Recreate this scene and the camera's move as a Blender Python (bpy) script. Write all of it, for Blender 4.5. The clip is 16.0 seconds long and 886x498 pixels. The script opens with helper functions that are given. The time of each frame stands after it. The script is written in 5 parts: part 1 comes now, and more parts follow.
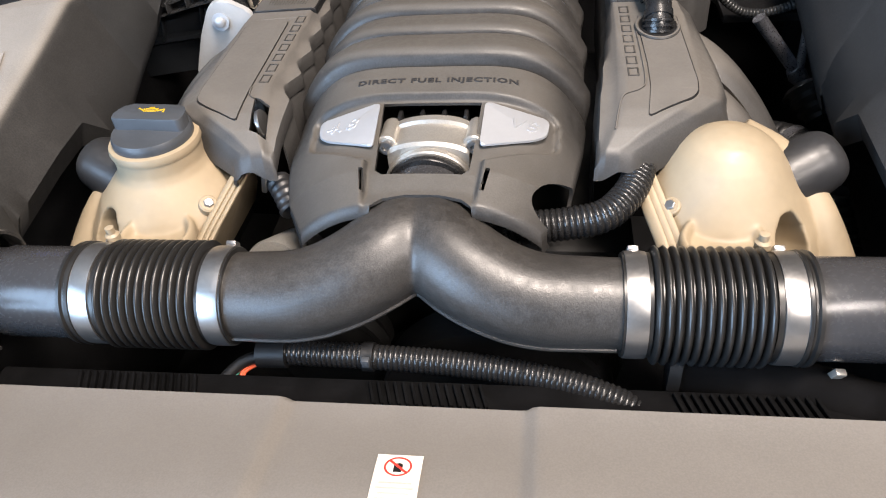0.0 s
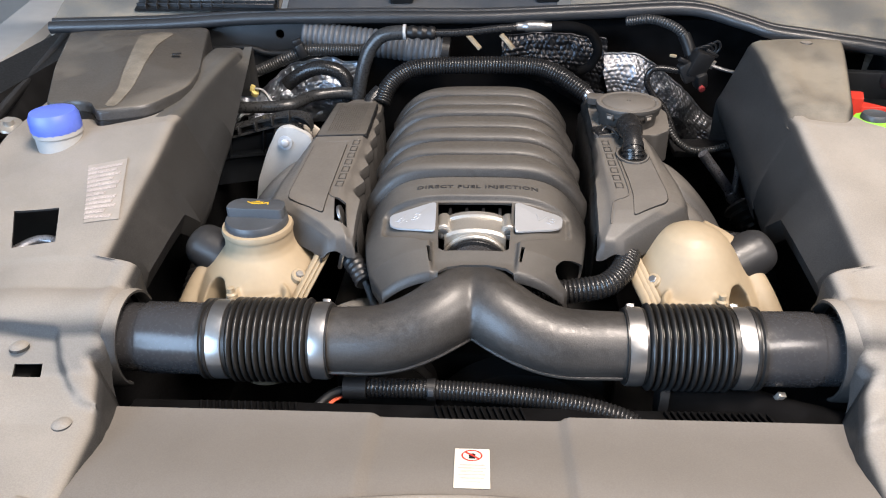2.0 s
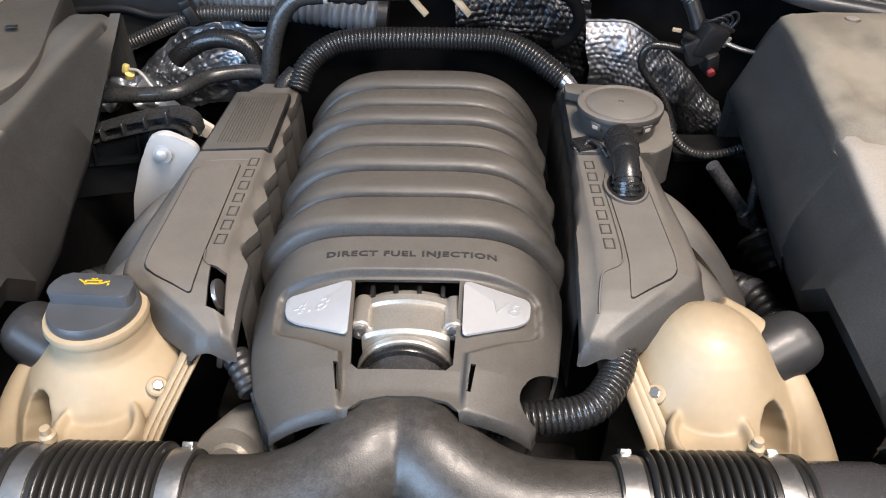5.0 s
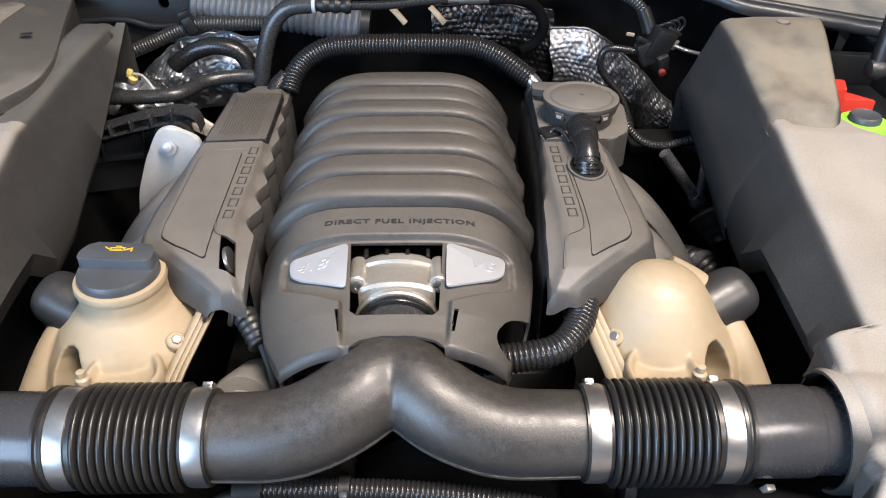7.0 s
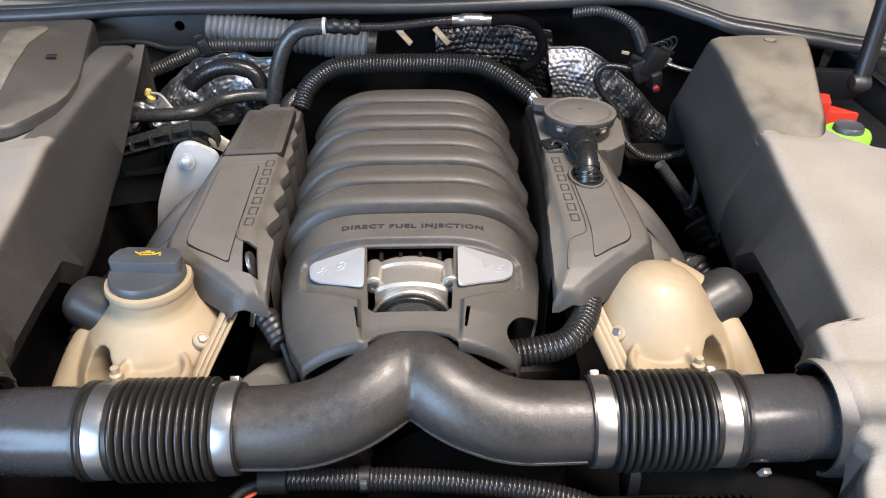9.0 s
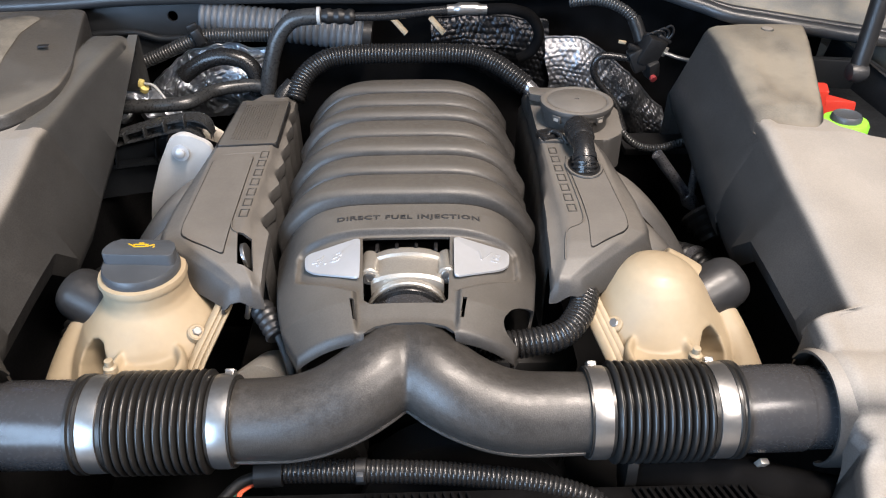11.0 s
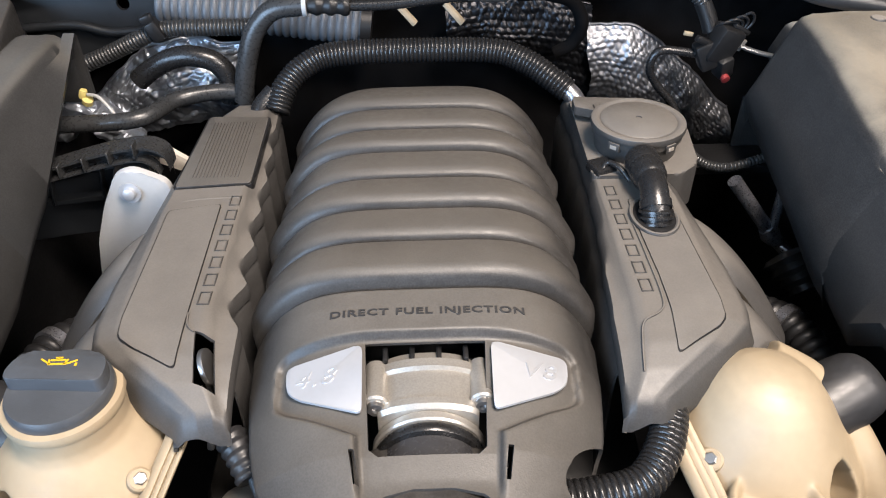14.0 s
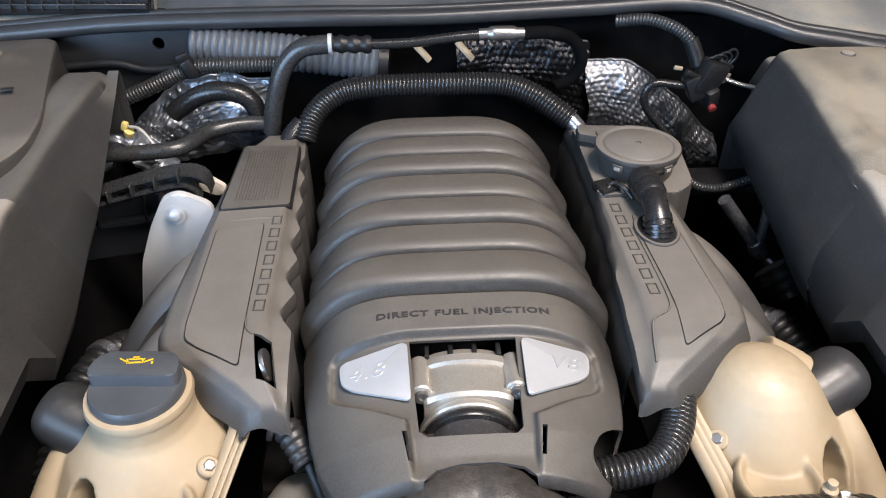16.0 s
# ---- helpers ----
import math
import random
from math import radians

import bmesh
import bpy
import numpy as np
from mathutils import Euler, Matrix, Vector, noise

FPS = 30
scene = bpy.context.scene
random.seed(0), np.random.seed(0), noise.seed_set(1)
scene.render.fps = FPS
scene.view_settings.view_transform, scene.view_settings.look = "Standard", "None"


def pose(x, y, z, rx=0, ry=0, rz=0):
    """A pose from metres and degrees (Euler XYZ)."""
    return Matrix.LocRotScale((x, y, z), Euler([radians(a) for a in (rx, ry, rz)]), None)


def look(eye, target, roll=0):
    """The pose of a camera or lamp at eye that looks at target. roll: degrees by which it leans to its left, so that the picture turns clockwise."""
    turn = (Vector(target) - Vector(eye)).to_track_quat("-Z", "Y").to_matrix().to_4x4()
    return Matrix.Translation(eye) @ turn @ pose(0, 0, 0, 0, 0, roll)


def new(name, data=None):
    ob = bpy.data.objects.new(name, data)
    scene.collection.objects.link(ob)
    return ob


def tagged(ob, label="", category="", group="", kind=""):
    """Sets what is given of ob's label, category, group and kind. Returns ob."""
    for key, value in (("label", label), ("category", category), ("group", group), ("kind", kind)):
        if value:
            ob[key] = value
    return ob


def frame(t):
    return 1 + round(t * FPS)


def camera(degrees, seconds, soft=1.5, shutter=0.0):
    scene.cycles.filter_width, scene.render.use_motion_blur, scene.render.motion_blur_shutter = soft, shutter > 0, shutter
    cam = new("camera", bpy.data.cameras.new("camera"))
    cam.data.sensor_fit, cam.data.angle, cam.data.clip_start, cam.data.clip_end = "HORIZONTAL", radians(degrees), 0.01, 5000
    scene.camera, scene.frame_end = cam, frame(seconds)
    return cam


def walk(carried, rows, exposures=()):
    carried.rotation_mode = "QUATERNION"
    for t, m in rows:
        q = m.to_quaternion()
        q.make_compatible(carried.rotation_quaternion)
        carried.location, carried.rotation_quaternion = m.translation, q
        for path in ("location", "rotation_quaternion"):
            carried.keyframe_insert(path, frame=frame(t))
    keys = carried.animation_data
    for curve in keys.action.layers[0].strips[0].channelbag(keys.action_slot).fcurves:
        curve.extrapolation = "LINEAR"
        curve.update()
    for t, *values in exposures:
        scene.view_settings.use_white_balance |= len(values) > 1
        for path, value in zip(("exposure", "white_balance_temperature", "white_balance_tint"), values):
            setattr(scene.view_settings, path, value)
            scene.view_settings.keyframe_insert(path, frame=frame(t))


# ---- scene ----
from mathutils.bvhtree import BVHTree  # surface lookups
cam = camera(61.1, 16.0, 1.1)
PATH = [
    (0, (0.109, -0.477, 1.356), (-0.166, 1.024, 0.063), -6.0),
    (0.5, (0.112, -0.451, 1.373), (-0.147, 1.04, 0.065), -5.6),
    (1, (0.069, -0.588, 1.408), (-0.048, 0.99, 0.185), -2.6),
    (1.5, (0.034, -0.691, 1.421), (-0.058, 0.982, 0.328), -1.2),
    (2, (0.019, -0.707, 1.433), (-0.104, 1.016, 0.424), -1.4),
    (2.5, (0.035, -0.704, 1.433), (-0.071, 1.034, 0.449), -1.3),
    (3, (0.05, -0.629, 1.409), (0.016, 1.067, 0.351), -0.8),
    (3.5, (0.059, -0.426, 1.412), (0.026, 1.228, 0.287), -0.2),
    (3.7, (0.055, -0.37, 1.412), (0.02, 1.264, 0.259), 0.0),
    (5.8, (0.03, -0.384, 1.439), (-0.007, 1.206, 0.226), -0.2),
    (6, (0.022, -0.409, 1.439), (-0.005, 1.188, 0.234), -0.2),
    (6.5, (0.013, -0.441, 1.436), (0.006, 1.168, 0.249), -0.3),
    (7, (0.035, -0.485, 1.439), (0.067, 1.149, 0.285), 0.3),
    (7.5, (0.048, -0.512, 1.437), (0.083, 1.14, 0.311), 0.0),
    (8, (0.027, -0.52, 1.445), (0.068, 1.144, 0.336), 0.1),
    (8.5, (0.019, -0.533, 1.446), (0.063, 1.138, 0.347), 0.1),
    (10.8, (0.007, -0.537, 1.44), (0.068, 1.129, 0.335), 0.3),
    (11, (0.017, -0.531, 1.442), (0.073, 1.127, 0.324), 0.1),
    (11.5, (0.044, -0.503, 1.413), (0.103, 1.136, 0.268), 0.1),
    (12, (0.004, -0.414, 1.426), (0.065, 1.206, 0.254), 0.2),
    (12.5, (-0.018, -0.338, 1.426), (0.091, 1.253, 0.218), 0.7),
    (13, (0.001, -0.289, 1.428), (0.09, 1.282, 0.194), 0.3),
    (13.5, (-0.011, -0.273, 1.432), (0.048, 1.298, 0.196), -0.3),
    (14, (0.003, -0.274, 1.42), (0.049, 1.301, 0.188), -0.6),
    (14.5, (0.007, -0.273, 1.448), (0.051, 1.313, 0.229), -0.6),
    (15, (0.009, -0.279, 1.461), (0.058, 1.32, 0.261), -0.6),
    (15.5, (-0.013, -0.294, 1.462), (0.049, 1.326, 0.29), -0.6),
    (16, (-0.046, -0.346, 1.448), (0.054, 1.282, 0.29), -0.2),
]
walk(cam, [(t, look(eye, target, roll)) for t, eye, target, roll in PATH], ((0, 0.08, 6500, 10), (1.0, 0.0, 6500, 10), (2.0, -0.08, 6500, 10), (3.0, -0.05, 6500, 10), (3.5, 0.05, 6500, 10), (6.0, 0.02, 6500, 10), (8.0, 0.0, 6500, 10), (11.0, 0.0, 6500, 10), (12.0, 0.06, 6500, 10), (14.0, 0.10, 6500, 10), (14.5, 0.17, 6230, 10), (15.5, 0.12, 6280, 10), (16.0, -0.04, 6320, 10)))

# ---- world and lights ----
world = bpy.data.worlds.new("workshop_air")
scene.world = world
world.use_nodes = True
world.node_tree.nodes["Background"].inputs[0].default_value = (0.80, 0.88, 1.0, 1)
world.node_tree.nodes["Background"].inputs[1].default_value = 0.03


def area_lamp(name, eye, target, w, h, watts, colour):
    data = bpy.data.lights.new(name, "AREA")
    data.shape, data.size, data.size_y, data.energy, data.color = "RECTANGLE", w, h, watts, colour
    ob = new(name, data)
    ob.matrix_world = look(eye, target)
    return ob


area_lamp("ceiling_lamp", (0.56, -0.52, 3.25), (0.0, -0.05, 0.9), 0.7, 0.7, 140, (1.0, 0.865, 0.765))
area_lamp("ceiling_lamp", (1.5, -1.5, 2.6), (0.1, 0.0, 0.95), 1.3, 0.30, 62, (1.0, 0.89, 0.82))
area_lamp("doorway_daylight", (-2.3, -2.4, 1.6), (-0.1, 0.2, 0.95), 2.6, 2.4, 285, (0.47, 0.69, 1.0))

# ---- materials ----


def material(name, base, rough=0.5, metal=0.0, spec=0.5, var=0.15, scale=30.0, bump=0.0, grain=900.0, dust=None, dust_amount=0.0, dust_scale=9.0, coat=0.0, toplit_dust=None, toplit_dust_amount=0.7, speck=0.0, dust_edge=0.26):
    """A surface with variation at two scales, grain relief and a layer of dust that lies in patches; up-facing sides
    are painted paler for dust and overhead light.
    """
    m = bpy.data.materials.new(name)
    m.use_nodes = True
    nt = m.node_tree
    b = nt.nodes["Principled BSDF"]
    b.inputs["Metallic"].default_value = metal
    b.inputs["Specular IOR Level"].default_value = spec
    b.inputs["Coat Weight"].default_value = coat
    co = nt.nodes.new("ShaderNodeTexCoord")

    def noise_node(sc, detail=4.0):
        n = nt.nodes.new("ShaderNodeTexNoise")
        n.inputs["Scale"].default_value = sc
        n.inputs["Detail"].default_value = detail
        nt.links.new(co.outputs["Object"], n.inputs["Vector"])
        return n

    def ramp(src, lo, hi, a, c):
        r = nt.nodes.new("ShaderNodeMapRange")
        r.inputs[1].default_value, r.inputs[2].default_value, r.inputs[3].default_value, r.inputs[4].default_value = lo, hi, a, c
        nt.links.new(src, r.inputs[0])
        return r.outputs[0]

    big, small = noise_node(scale), noise_node(scale * 9, 6.0)
    mul = nt.nodes.new("ShaderNodeMath")
    mul.operation = "MULTIPLY"
    nt.links.new(ramp(big.outputs["Fac"], 0.3, 0.7, 1 - var, 1 + var), mul.inputs[0])
    nt.links.new(ramp(small.outputs["Fac"], 0.3, 0.7, 1 - var * 0.5, 1 + var * 0.5), mul.inputs[1])
    tint = nt.nodes.new("ShaderNodeVectorMath")
    tint.operation = "SCALE"
    tint.inputs[0].default_value = base
    grainy = nt.nodes.new("ShaderNodeMath")
    grainy.operation = "MULTIPLY"
    fine = noise_node(620.0, 3.0)
    nt.links.new(mul.outputs[0], grainy.inputs[0])
    nt.links.new(ramp(fine.outputs["Fac"], 0.36, 0.66, 1 - speck * 0.7, 1 + speck), grainy.inputs[1])
    nt.links.new(grainy.outputs[0], tint.inputs["Scale"])
    out = tint.outputs[0]
    rough_out = ramp(small.outputs["Fac"], 0.3, 0.7, max(0.03, rough - min(0.08, var * 0.5)), min(1.0, rough + min(0.08, var * 0.5)))
    level = None
    # mask of up-facing sides, for dust with overhead light painted in
    if toplit_dust:
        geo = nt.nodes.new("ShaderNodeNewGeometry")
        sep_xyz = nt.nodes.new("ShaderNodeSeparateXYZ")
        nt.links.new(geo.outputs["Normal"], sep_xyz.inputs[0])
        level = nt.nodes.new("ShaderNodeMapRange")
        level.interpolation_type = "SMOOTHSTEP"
        level.inputs[1].default_value, level.inputs[2].default_value, level.inputs[3].default_value, level.inputs[4].default_value = 0.58, 0.96, 0.0, toplit_dust_amount
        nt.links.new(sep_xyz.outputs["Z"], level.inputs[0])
    if dust:
        d = noise_node(dust_scale, 8.0)
        d.inputs["Roughness"].default_value = 0.62
        mask = ramp(d.outputs["Fac"], 0.55 - dust_edge / 2, 0.55 + dust_edge / 2, 0.0, dust_amount)
        if level:
            on_top = nt.nodes.new("ShaderNodeMath")
            on_top.operation = "MULTIPLY"
            nt.links.new(mask, on_top.inputs[0])
            nt.links.new(level.outputs[0], on_top.inputs[1])
            mask = on_top.outputs[0]
        mix = nt.nodes.new("ShaderNodeMix")
        mix.data_type = "RGBA"
        nt.links.new(mask, mix.inputs[0])
        nt.links.new(out, mix.inputs[6])
        mix.inputs[7].default_value = (*dust, 1)
        out = mix.outputs[2]
        add = nt.nodes.new("ShaderNodeMath")
        add.use_clamp = True
        nt.links.new(rough_out, add.inputs[0])
        nt.links.new(mask, add.inputs[1])
        rough_out = add.outputs[0]
    # paler tops stand for dust plus overhead light; steep sides stay dark
    if toplit_dust:
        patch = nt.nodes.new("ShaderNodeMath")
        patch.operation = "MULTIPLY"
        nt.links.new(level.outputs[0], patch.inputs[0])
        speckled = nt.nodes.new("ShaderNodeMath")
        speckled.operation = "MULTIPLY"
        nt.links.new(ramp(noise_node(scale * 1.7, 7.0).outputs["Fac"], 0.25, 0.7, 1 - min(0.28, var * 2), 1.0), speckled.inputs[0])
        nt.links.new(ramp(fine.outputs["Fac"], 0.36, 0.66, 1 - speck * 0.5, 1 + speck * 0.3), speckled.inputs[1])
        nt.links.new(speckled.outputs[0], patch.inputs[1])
        lay_toplit = nt.nodes.new("ShaderNodeMix")
        lay_toplit.data_type = "RGBA"
        nt.links.new(patch.outputs[0], lay_toplit.inputs[0])
        nt.links.new(out, lay_toplit.inputs[6])
        lay_toplit.inputs[7].default_value = (*toplit_dust, 1)
        out = lay_toplit.outputs[2]
    nt.links.new(out, b.inputs["Base Color"])
    nt.links.new(rough_out, b.inputs["Roughness"])
    if bump:
        g = noise_node(grain, 2.0)
        bp = nt.nodes.new("ShaderNodeBump")
        bp.inputs["Strength"].default_value = bump
        bp.inputs["Distance"].default_value = 0.0006
        nt.links.new(g.outputs["Fac"], bp.inputs["Height"])
        nt.links.new(bp.outputs["Normal"], b.inputs["Normal"])
    return m


# Dark sides with paler tops: overhead light painted in along with the dust.
M_COVER = material("charcoal_plastic", (0.032, 0.0305, 0.029), 0.45, spec=0.36, var=0.20, scale=14, bump=0.20, grain=800, toplit_dust=(0.098, 0.091, 0.081), toplit_dust_amount=0.8, speck=0.22)
M_COVER_SIDE = material("charcoal_plastic_side", (0.042, 0.0405, 0.039), 0.47, spec=0.36, var=0.12, scale=22, bump=0.15, grain=800, toplit_dust=(0.140, 0.130, 0.117), toplit_dust_amount=0.85, speck=0.14)
# The cover's own plastic, darkened to paint in the shade of moulded marks.
M_MARK = material("shadowed_moulding", (0.020, 0.0195, 0.019), 0.45, spec=0.35, var=0.1, toplit_dust=(0.070, 0.066, 0.060), toplit_dust_amount=0.8)
M_PIPE = material("grained_black_plastic", (0.031, 0.0287, 0.0265), 0.40, var=0.2, scale=16, bump=0.28, grain=800, speck=0.26)
M_DUCT = material("smooth_black_plastic", (0.034, 0.034, 0.036), 0.26, var=0.07, speck=0.04)
M_PIPEBLACK = material("matte_black_hose_rubber", (0.026, 0.027, 0.028), 0.30, var=0.15, speck=0.2)
M_ROD = material("dull_zinc_rod", (0.34, 0.34, 0.36), 0.32, 0.9, var=0.25, scale=60)
M_RUBBER = material("black_rubber", (0.014, 0.0135, 0.013), 0.33, var=0.05)
M_HOSE = material("corrugated_black_plastic", (0.013, 0.013, 0.0135), 0.28, var=0.05)
M_BLACK = material("black_plastic", (0.010, 0.010, 0.0105), 0.42, spec=0.35, var=0.25)
M_FELT = material("black_sound_felt", (0.0035, 0.0035, 0.0038), 0.9, spec=0.05, var=0.4, bump=0.3, grain=300)
M_LABEL = material("faded_label_film", (0.27, 0.246, 0.218), 0.5, var=0.10)
M_FADED = material("faded_pink_print", (0.325, 0.285, 0.262), 0.6, var=0.15, speck=0.3)
M_DARK = material("grimy_dark_metal", (0.009, 0.0085, 0.008), 0.5, spec=0.3, var=0.5, bump=0.3, grain=200)
M_STEEL = material("bright_steel", (0.38, 0.372, 0.365), 0.32, 0.92, var=0.08, scale=40)
M_ALU = material("cast_aluminium", (0.40, 0.38, 0.345), 0.36, 0.65, var=0.06, bump=0.15, grain=500, speck=0.08)
M_NUMERAL = material("satin_badge_relief", (0.50, 0.515, 0.54), 0.30, 0.6, var=0.03)
M_PLAQUE = material("brushed_silver_badge", (0.46, 0.475, 0.50), 0.40, 0.55, var=0.03)
M_CREAM = material("cream_plastic", (0.283, 0.229, 0.154), 0.44, var=0.09, scale=14, dust=(0.34, 0.255, 0.155), dust_amount=0.30, dust_scale=12)
M_CAP = material("slate_grey_plastic", (0.048, 0.053, 0.060), 0.42, var=0.12, bump=0.15)
M_CHAR = material("dark_grey_plastic", (0.022, 0.022, 0.023), 0.42, var=0.15)
M_PALE = material("pale_yellow_plastic", (0.55, 0.46, 0.16), 0.5, var=0.1)
M_YELLOW = material("yellow_print", (0.62, 0.38, 0.015), 0.5, var=0.08)
M_PANEL = material("dusty_grey_plastic", (0.130, 0.120, 0.108), 0.50, var=0.03, bump=0.12, grain=1600, dust=(0.165, 0.151, 0.135), dust_amount=0.18, dust_scale=5, speck=0.08, dust_edge=0.5)
M_TRIM = material("weathered_grey_plastic", (0.030, 0.0295, 0.029), 0.46, spec=0.22, var=0.11, scale=7, bump=0.12, grain=1600, dust=(0.16, 0.14, 0.11), dust_amount=0.25, dust_scale=14, toplit_dust=(0.265, 0.245, 0.218), toplit_dust_amount=0.92, speck=0.2)
M_PILLAR = material("shaded_clean_trim_plastic", (0.030, 0.0305, 0.031), 0.44, spec=0.3, var=0.10, bump=0.12, grain=1600, dust=(0.10, 0.092, 0.078), dust_amount=0.35, dust_scale=10, toplit_dust=(0.095, 0.091, 0.083), toplit_dust_amount=0.8, speck=0.2)
M_TOWER = material("dusty_cover_plastic", (0.030, 0.0295, 0.029), 0.46, spec=0.22, var=0.10, bump=0.2, grain=900, dust=(0.36, 0.32, 0.245), dust_amount=0.8, dust_scale=8, toplit_dust=(0.165, 0.149, 0.122), toplit_dust_amount=0.80, speck=0.3, dust_edge=0.16)
M_LID = material("black_lid_plastic", (0.040, 0.039, 0.038), 0.36, var=0.16, bump=0.12, grain=900, dust=(0.22, 0.197, 0.155), dust_amount=0.75, dust_scale=4.5, toplit_dust=(0.09, 0.083, 0.073), toplit_dust_amount=0.8, speck=0.2, dust_edge=0.12)
M_DRIP = material("dried_dust_film", (0.155, 0.14, 0.115), 0.6, var=0.25, scale=40, speck=0.2)
M_SEAL = material("rubber_seal", (0.028, 0.0295, 0.032), 0.36, var=0.12)
M_WHITE = material("white_plastic", (0.36, 0.365, 0.365), 0.45, var=0.05)
M_PAPER = material("white_label_paper", (0.62, 0.57, 0.50), 0.6, var=0.06)
M_PRINT = material("grey_print", (0.42, 0.36, 0.32), 0.7, var=0.1)
M_RED = material("red_print", (0.62, 0.03, 0.02), 0.6, var=0.05)
M_REDDARK = material("dark_red_plastic", (0.22, 0.03, 0.03), 0.4, var=0.2)
M_REDP = material("red_plastic", (0.52, 0.038, 0.024), 0.38, var=0.08)
M_GREEN = material("lime_green_plastic", (0.25, 0.66, 0.05), 0.4, var=0.08)
M_BLUE = material("blue_plastic", (0.10, 0.16, 0.62), 0.42, var=0.08)
M_FOIL = material("embossed_foil", (0.22, 0.228, 0.246), 0.45, 0.95, var=0.35, scale=26)
M_FOIL3 = material("dark_embossed_foil", (0.026, 0.027, 0.030), 0.34, 0.9, var=0.3)
M_FOIL2 = material("crumpled_foil", (0.46, 0.49, 0.54), 0.42, 0.9, var=0.25, scale=60, bump=0.4, grain=160)
M_DUCTGREY = material("grey_corrugated_duct", (0.080, 0.090, 0.103), 0.45, var=0.12, speck=0.15)
M_WIRE_R = material("orange_red_wire", (0.62, 0.10, 0.04), 0.45)
M_WIRE_G = material("green_wire", (0.03, 0.16, 0.12), 0.45)
M_BODY = material("dusty_body_paint", (0.150, 0.147, 0.136), 0.40, var=0.06, scale=5, dust=(0.33, 0.285, 0.21), dust_amount=0.6, dust_scale=11, dust_edge=0.22, speck=0.15)
M_COWL = material("blue_grey_cowl_plastic", (0.050, 0.056, 0.065), 0.36, var=0.08, scale=6, dust=(0.13, 0.12, 0.105), dust_amount=0.4, dust_scale=7, speck=0.15)
M_INNER = material("inner_wing_plastic", (0.012, 0.0135, 0.0155), 0.46, spec=0.25, var=0.2)
M_FLOOR = material("concrete_floor", (0.22, 0.215, 0.20), 0.7, var=0.2, scale=3, bump=0.3, grain=60)
M_WALL = material("workshop_wall_paint", (0.45, 0.44, 0.42), 0.8, var=0.05, scale=2)

# ---- building helpers ----


def finish(me, mat, angle=38):
    me.materials.clear()
    me.materials.append(mat)
    me.shade_smooth()
    me.set_sharp_from_angle(angle=radians(angle))
    return me


def part(name, src, mat, parent=None, label="", angle=38):
    """Links a bmesh or a mesh as one object, under a thing or a part."""
    if isinstance(src, bmesh.types.BMesh):
        me = bpy.data.meshes.new(name)
        bmesh.ops.recalc_face_normals(src, faces=src.faces)
        src.to_mesh(me)
        src.free()
    else:
        me = src
    finish(me, mat, angle)
    ob = new(name, me)
    if parent:
        ob.parent = parent
    if label:
        ob["label"] = label
    return ob


def thing(name, label, category, at=(0, 0, 0), group="", kind=""):
    ob = new(name)
    ob.empty_display_size = 0.02
    return tagged(ob, label, category, group, kind)


def baked(bm, *mods):
    """The mesh that a bmesh becomes under modifiers given as (type, settings)."""
    me = bpy.data.meshes.new("tmp")
    bmesh.ops.recalc_face_normals(bm, faces=bm.faces)
    bm.to_mesh(me)
    bm.free()
    ob = new("tmp", me)
    for kind, opts in mods:
        md = ob.modifiers.new(kind, kind)
        for k, v in opts.items():
            setattr(md, k, v)
    dg = bpy.context.evaluated_depsgraph_get()
    res = bpy.data.meshes.new_from_object(ob.evaluated_get(dg))
    bpy.data.objects.remove(ob)
    return res


def carve(bm, cutters):
    """bm less the bmeshes in cutters."""
    made = []
    for c in cutters:
        me = bpy.data.meshes.new("cut")
        bmesh.ops.recalc_face_normals(c, faces=c.faces)
        c.to_mesh(me)
        c.free()
        made.append(new("cut", me))
    res = baked(bm, *[("BOOLEAN", dict(operation="DIFFERENCE", solver="EXACT", object=o)) for o in made])
    for o in made:
        bpy.data.objects.remove(o)
    return res


def punch(bm, poly):
    """Cuts a convex outline, seen from above, out of a sheet."""
    xs, ys_ = [p[0] for p in poly], [p[1] for p in poly]
    n = len(poly)
    for i in range(n):
        (ax, ay), (bx, by) = poly[i], poly[(i + 1) % n]
        near = [f for f in bm.faces if min(xs) - 0.006 < f.calc_center_median().x < max(xs) + 0.006 and min(ys_) - 0.006 < f.calc_center_median().y < max(ys_) + 0.006]
        geom = list({v for f in near for v in f.verts} | {e for f in near for e in f.edges}) + near
        bmesh.ops.bisect_plane(bm, geom=geom, plane_co=(ax, ay, 0), plane_no=(by - ay, ax - bx, 0))
    gone = [f for f in bm.faces if inside_depth(f.calc_center_median().x, f.calc_center_median().y, poly) > 0]
    bmesh.ops.delete(bm, geom=gone, context="FACES")


def inside_depth(x, y, poly):
    """Signed distance to a convex outline, positive inside."""
    best, n = 1.0, len(poly)
    area = sum(poly[i][0] * poly[(i + 1) % n][1] - poly[(i + 1) % n][0] * poly[i][1] for i in range(n))
    for i in range(n):
        (ax, ay), (bx, by) = poly[i], poly[(i + 1) % n]
        l = math.hypot(bx - ax, by - ay)
        d = ((bx - ax) * (y - ay) - (by - ay) * (x - ax)) / l
        best = min(best, d if area > 0 else -d)
    return best


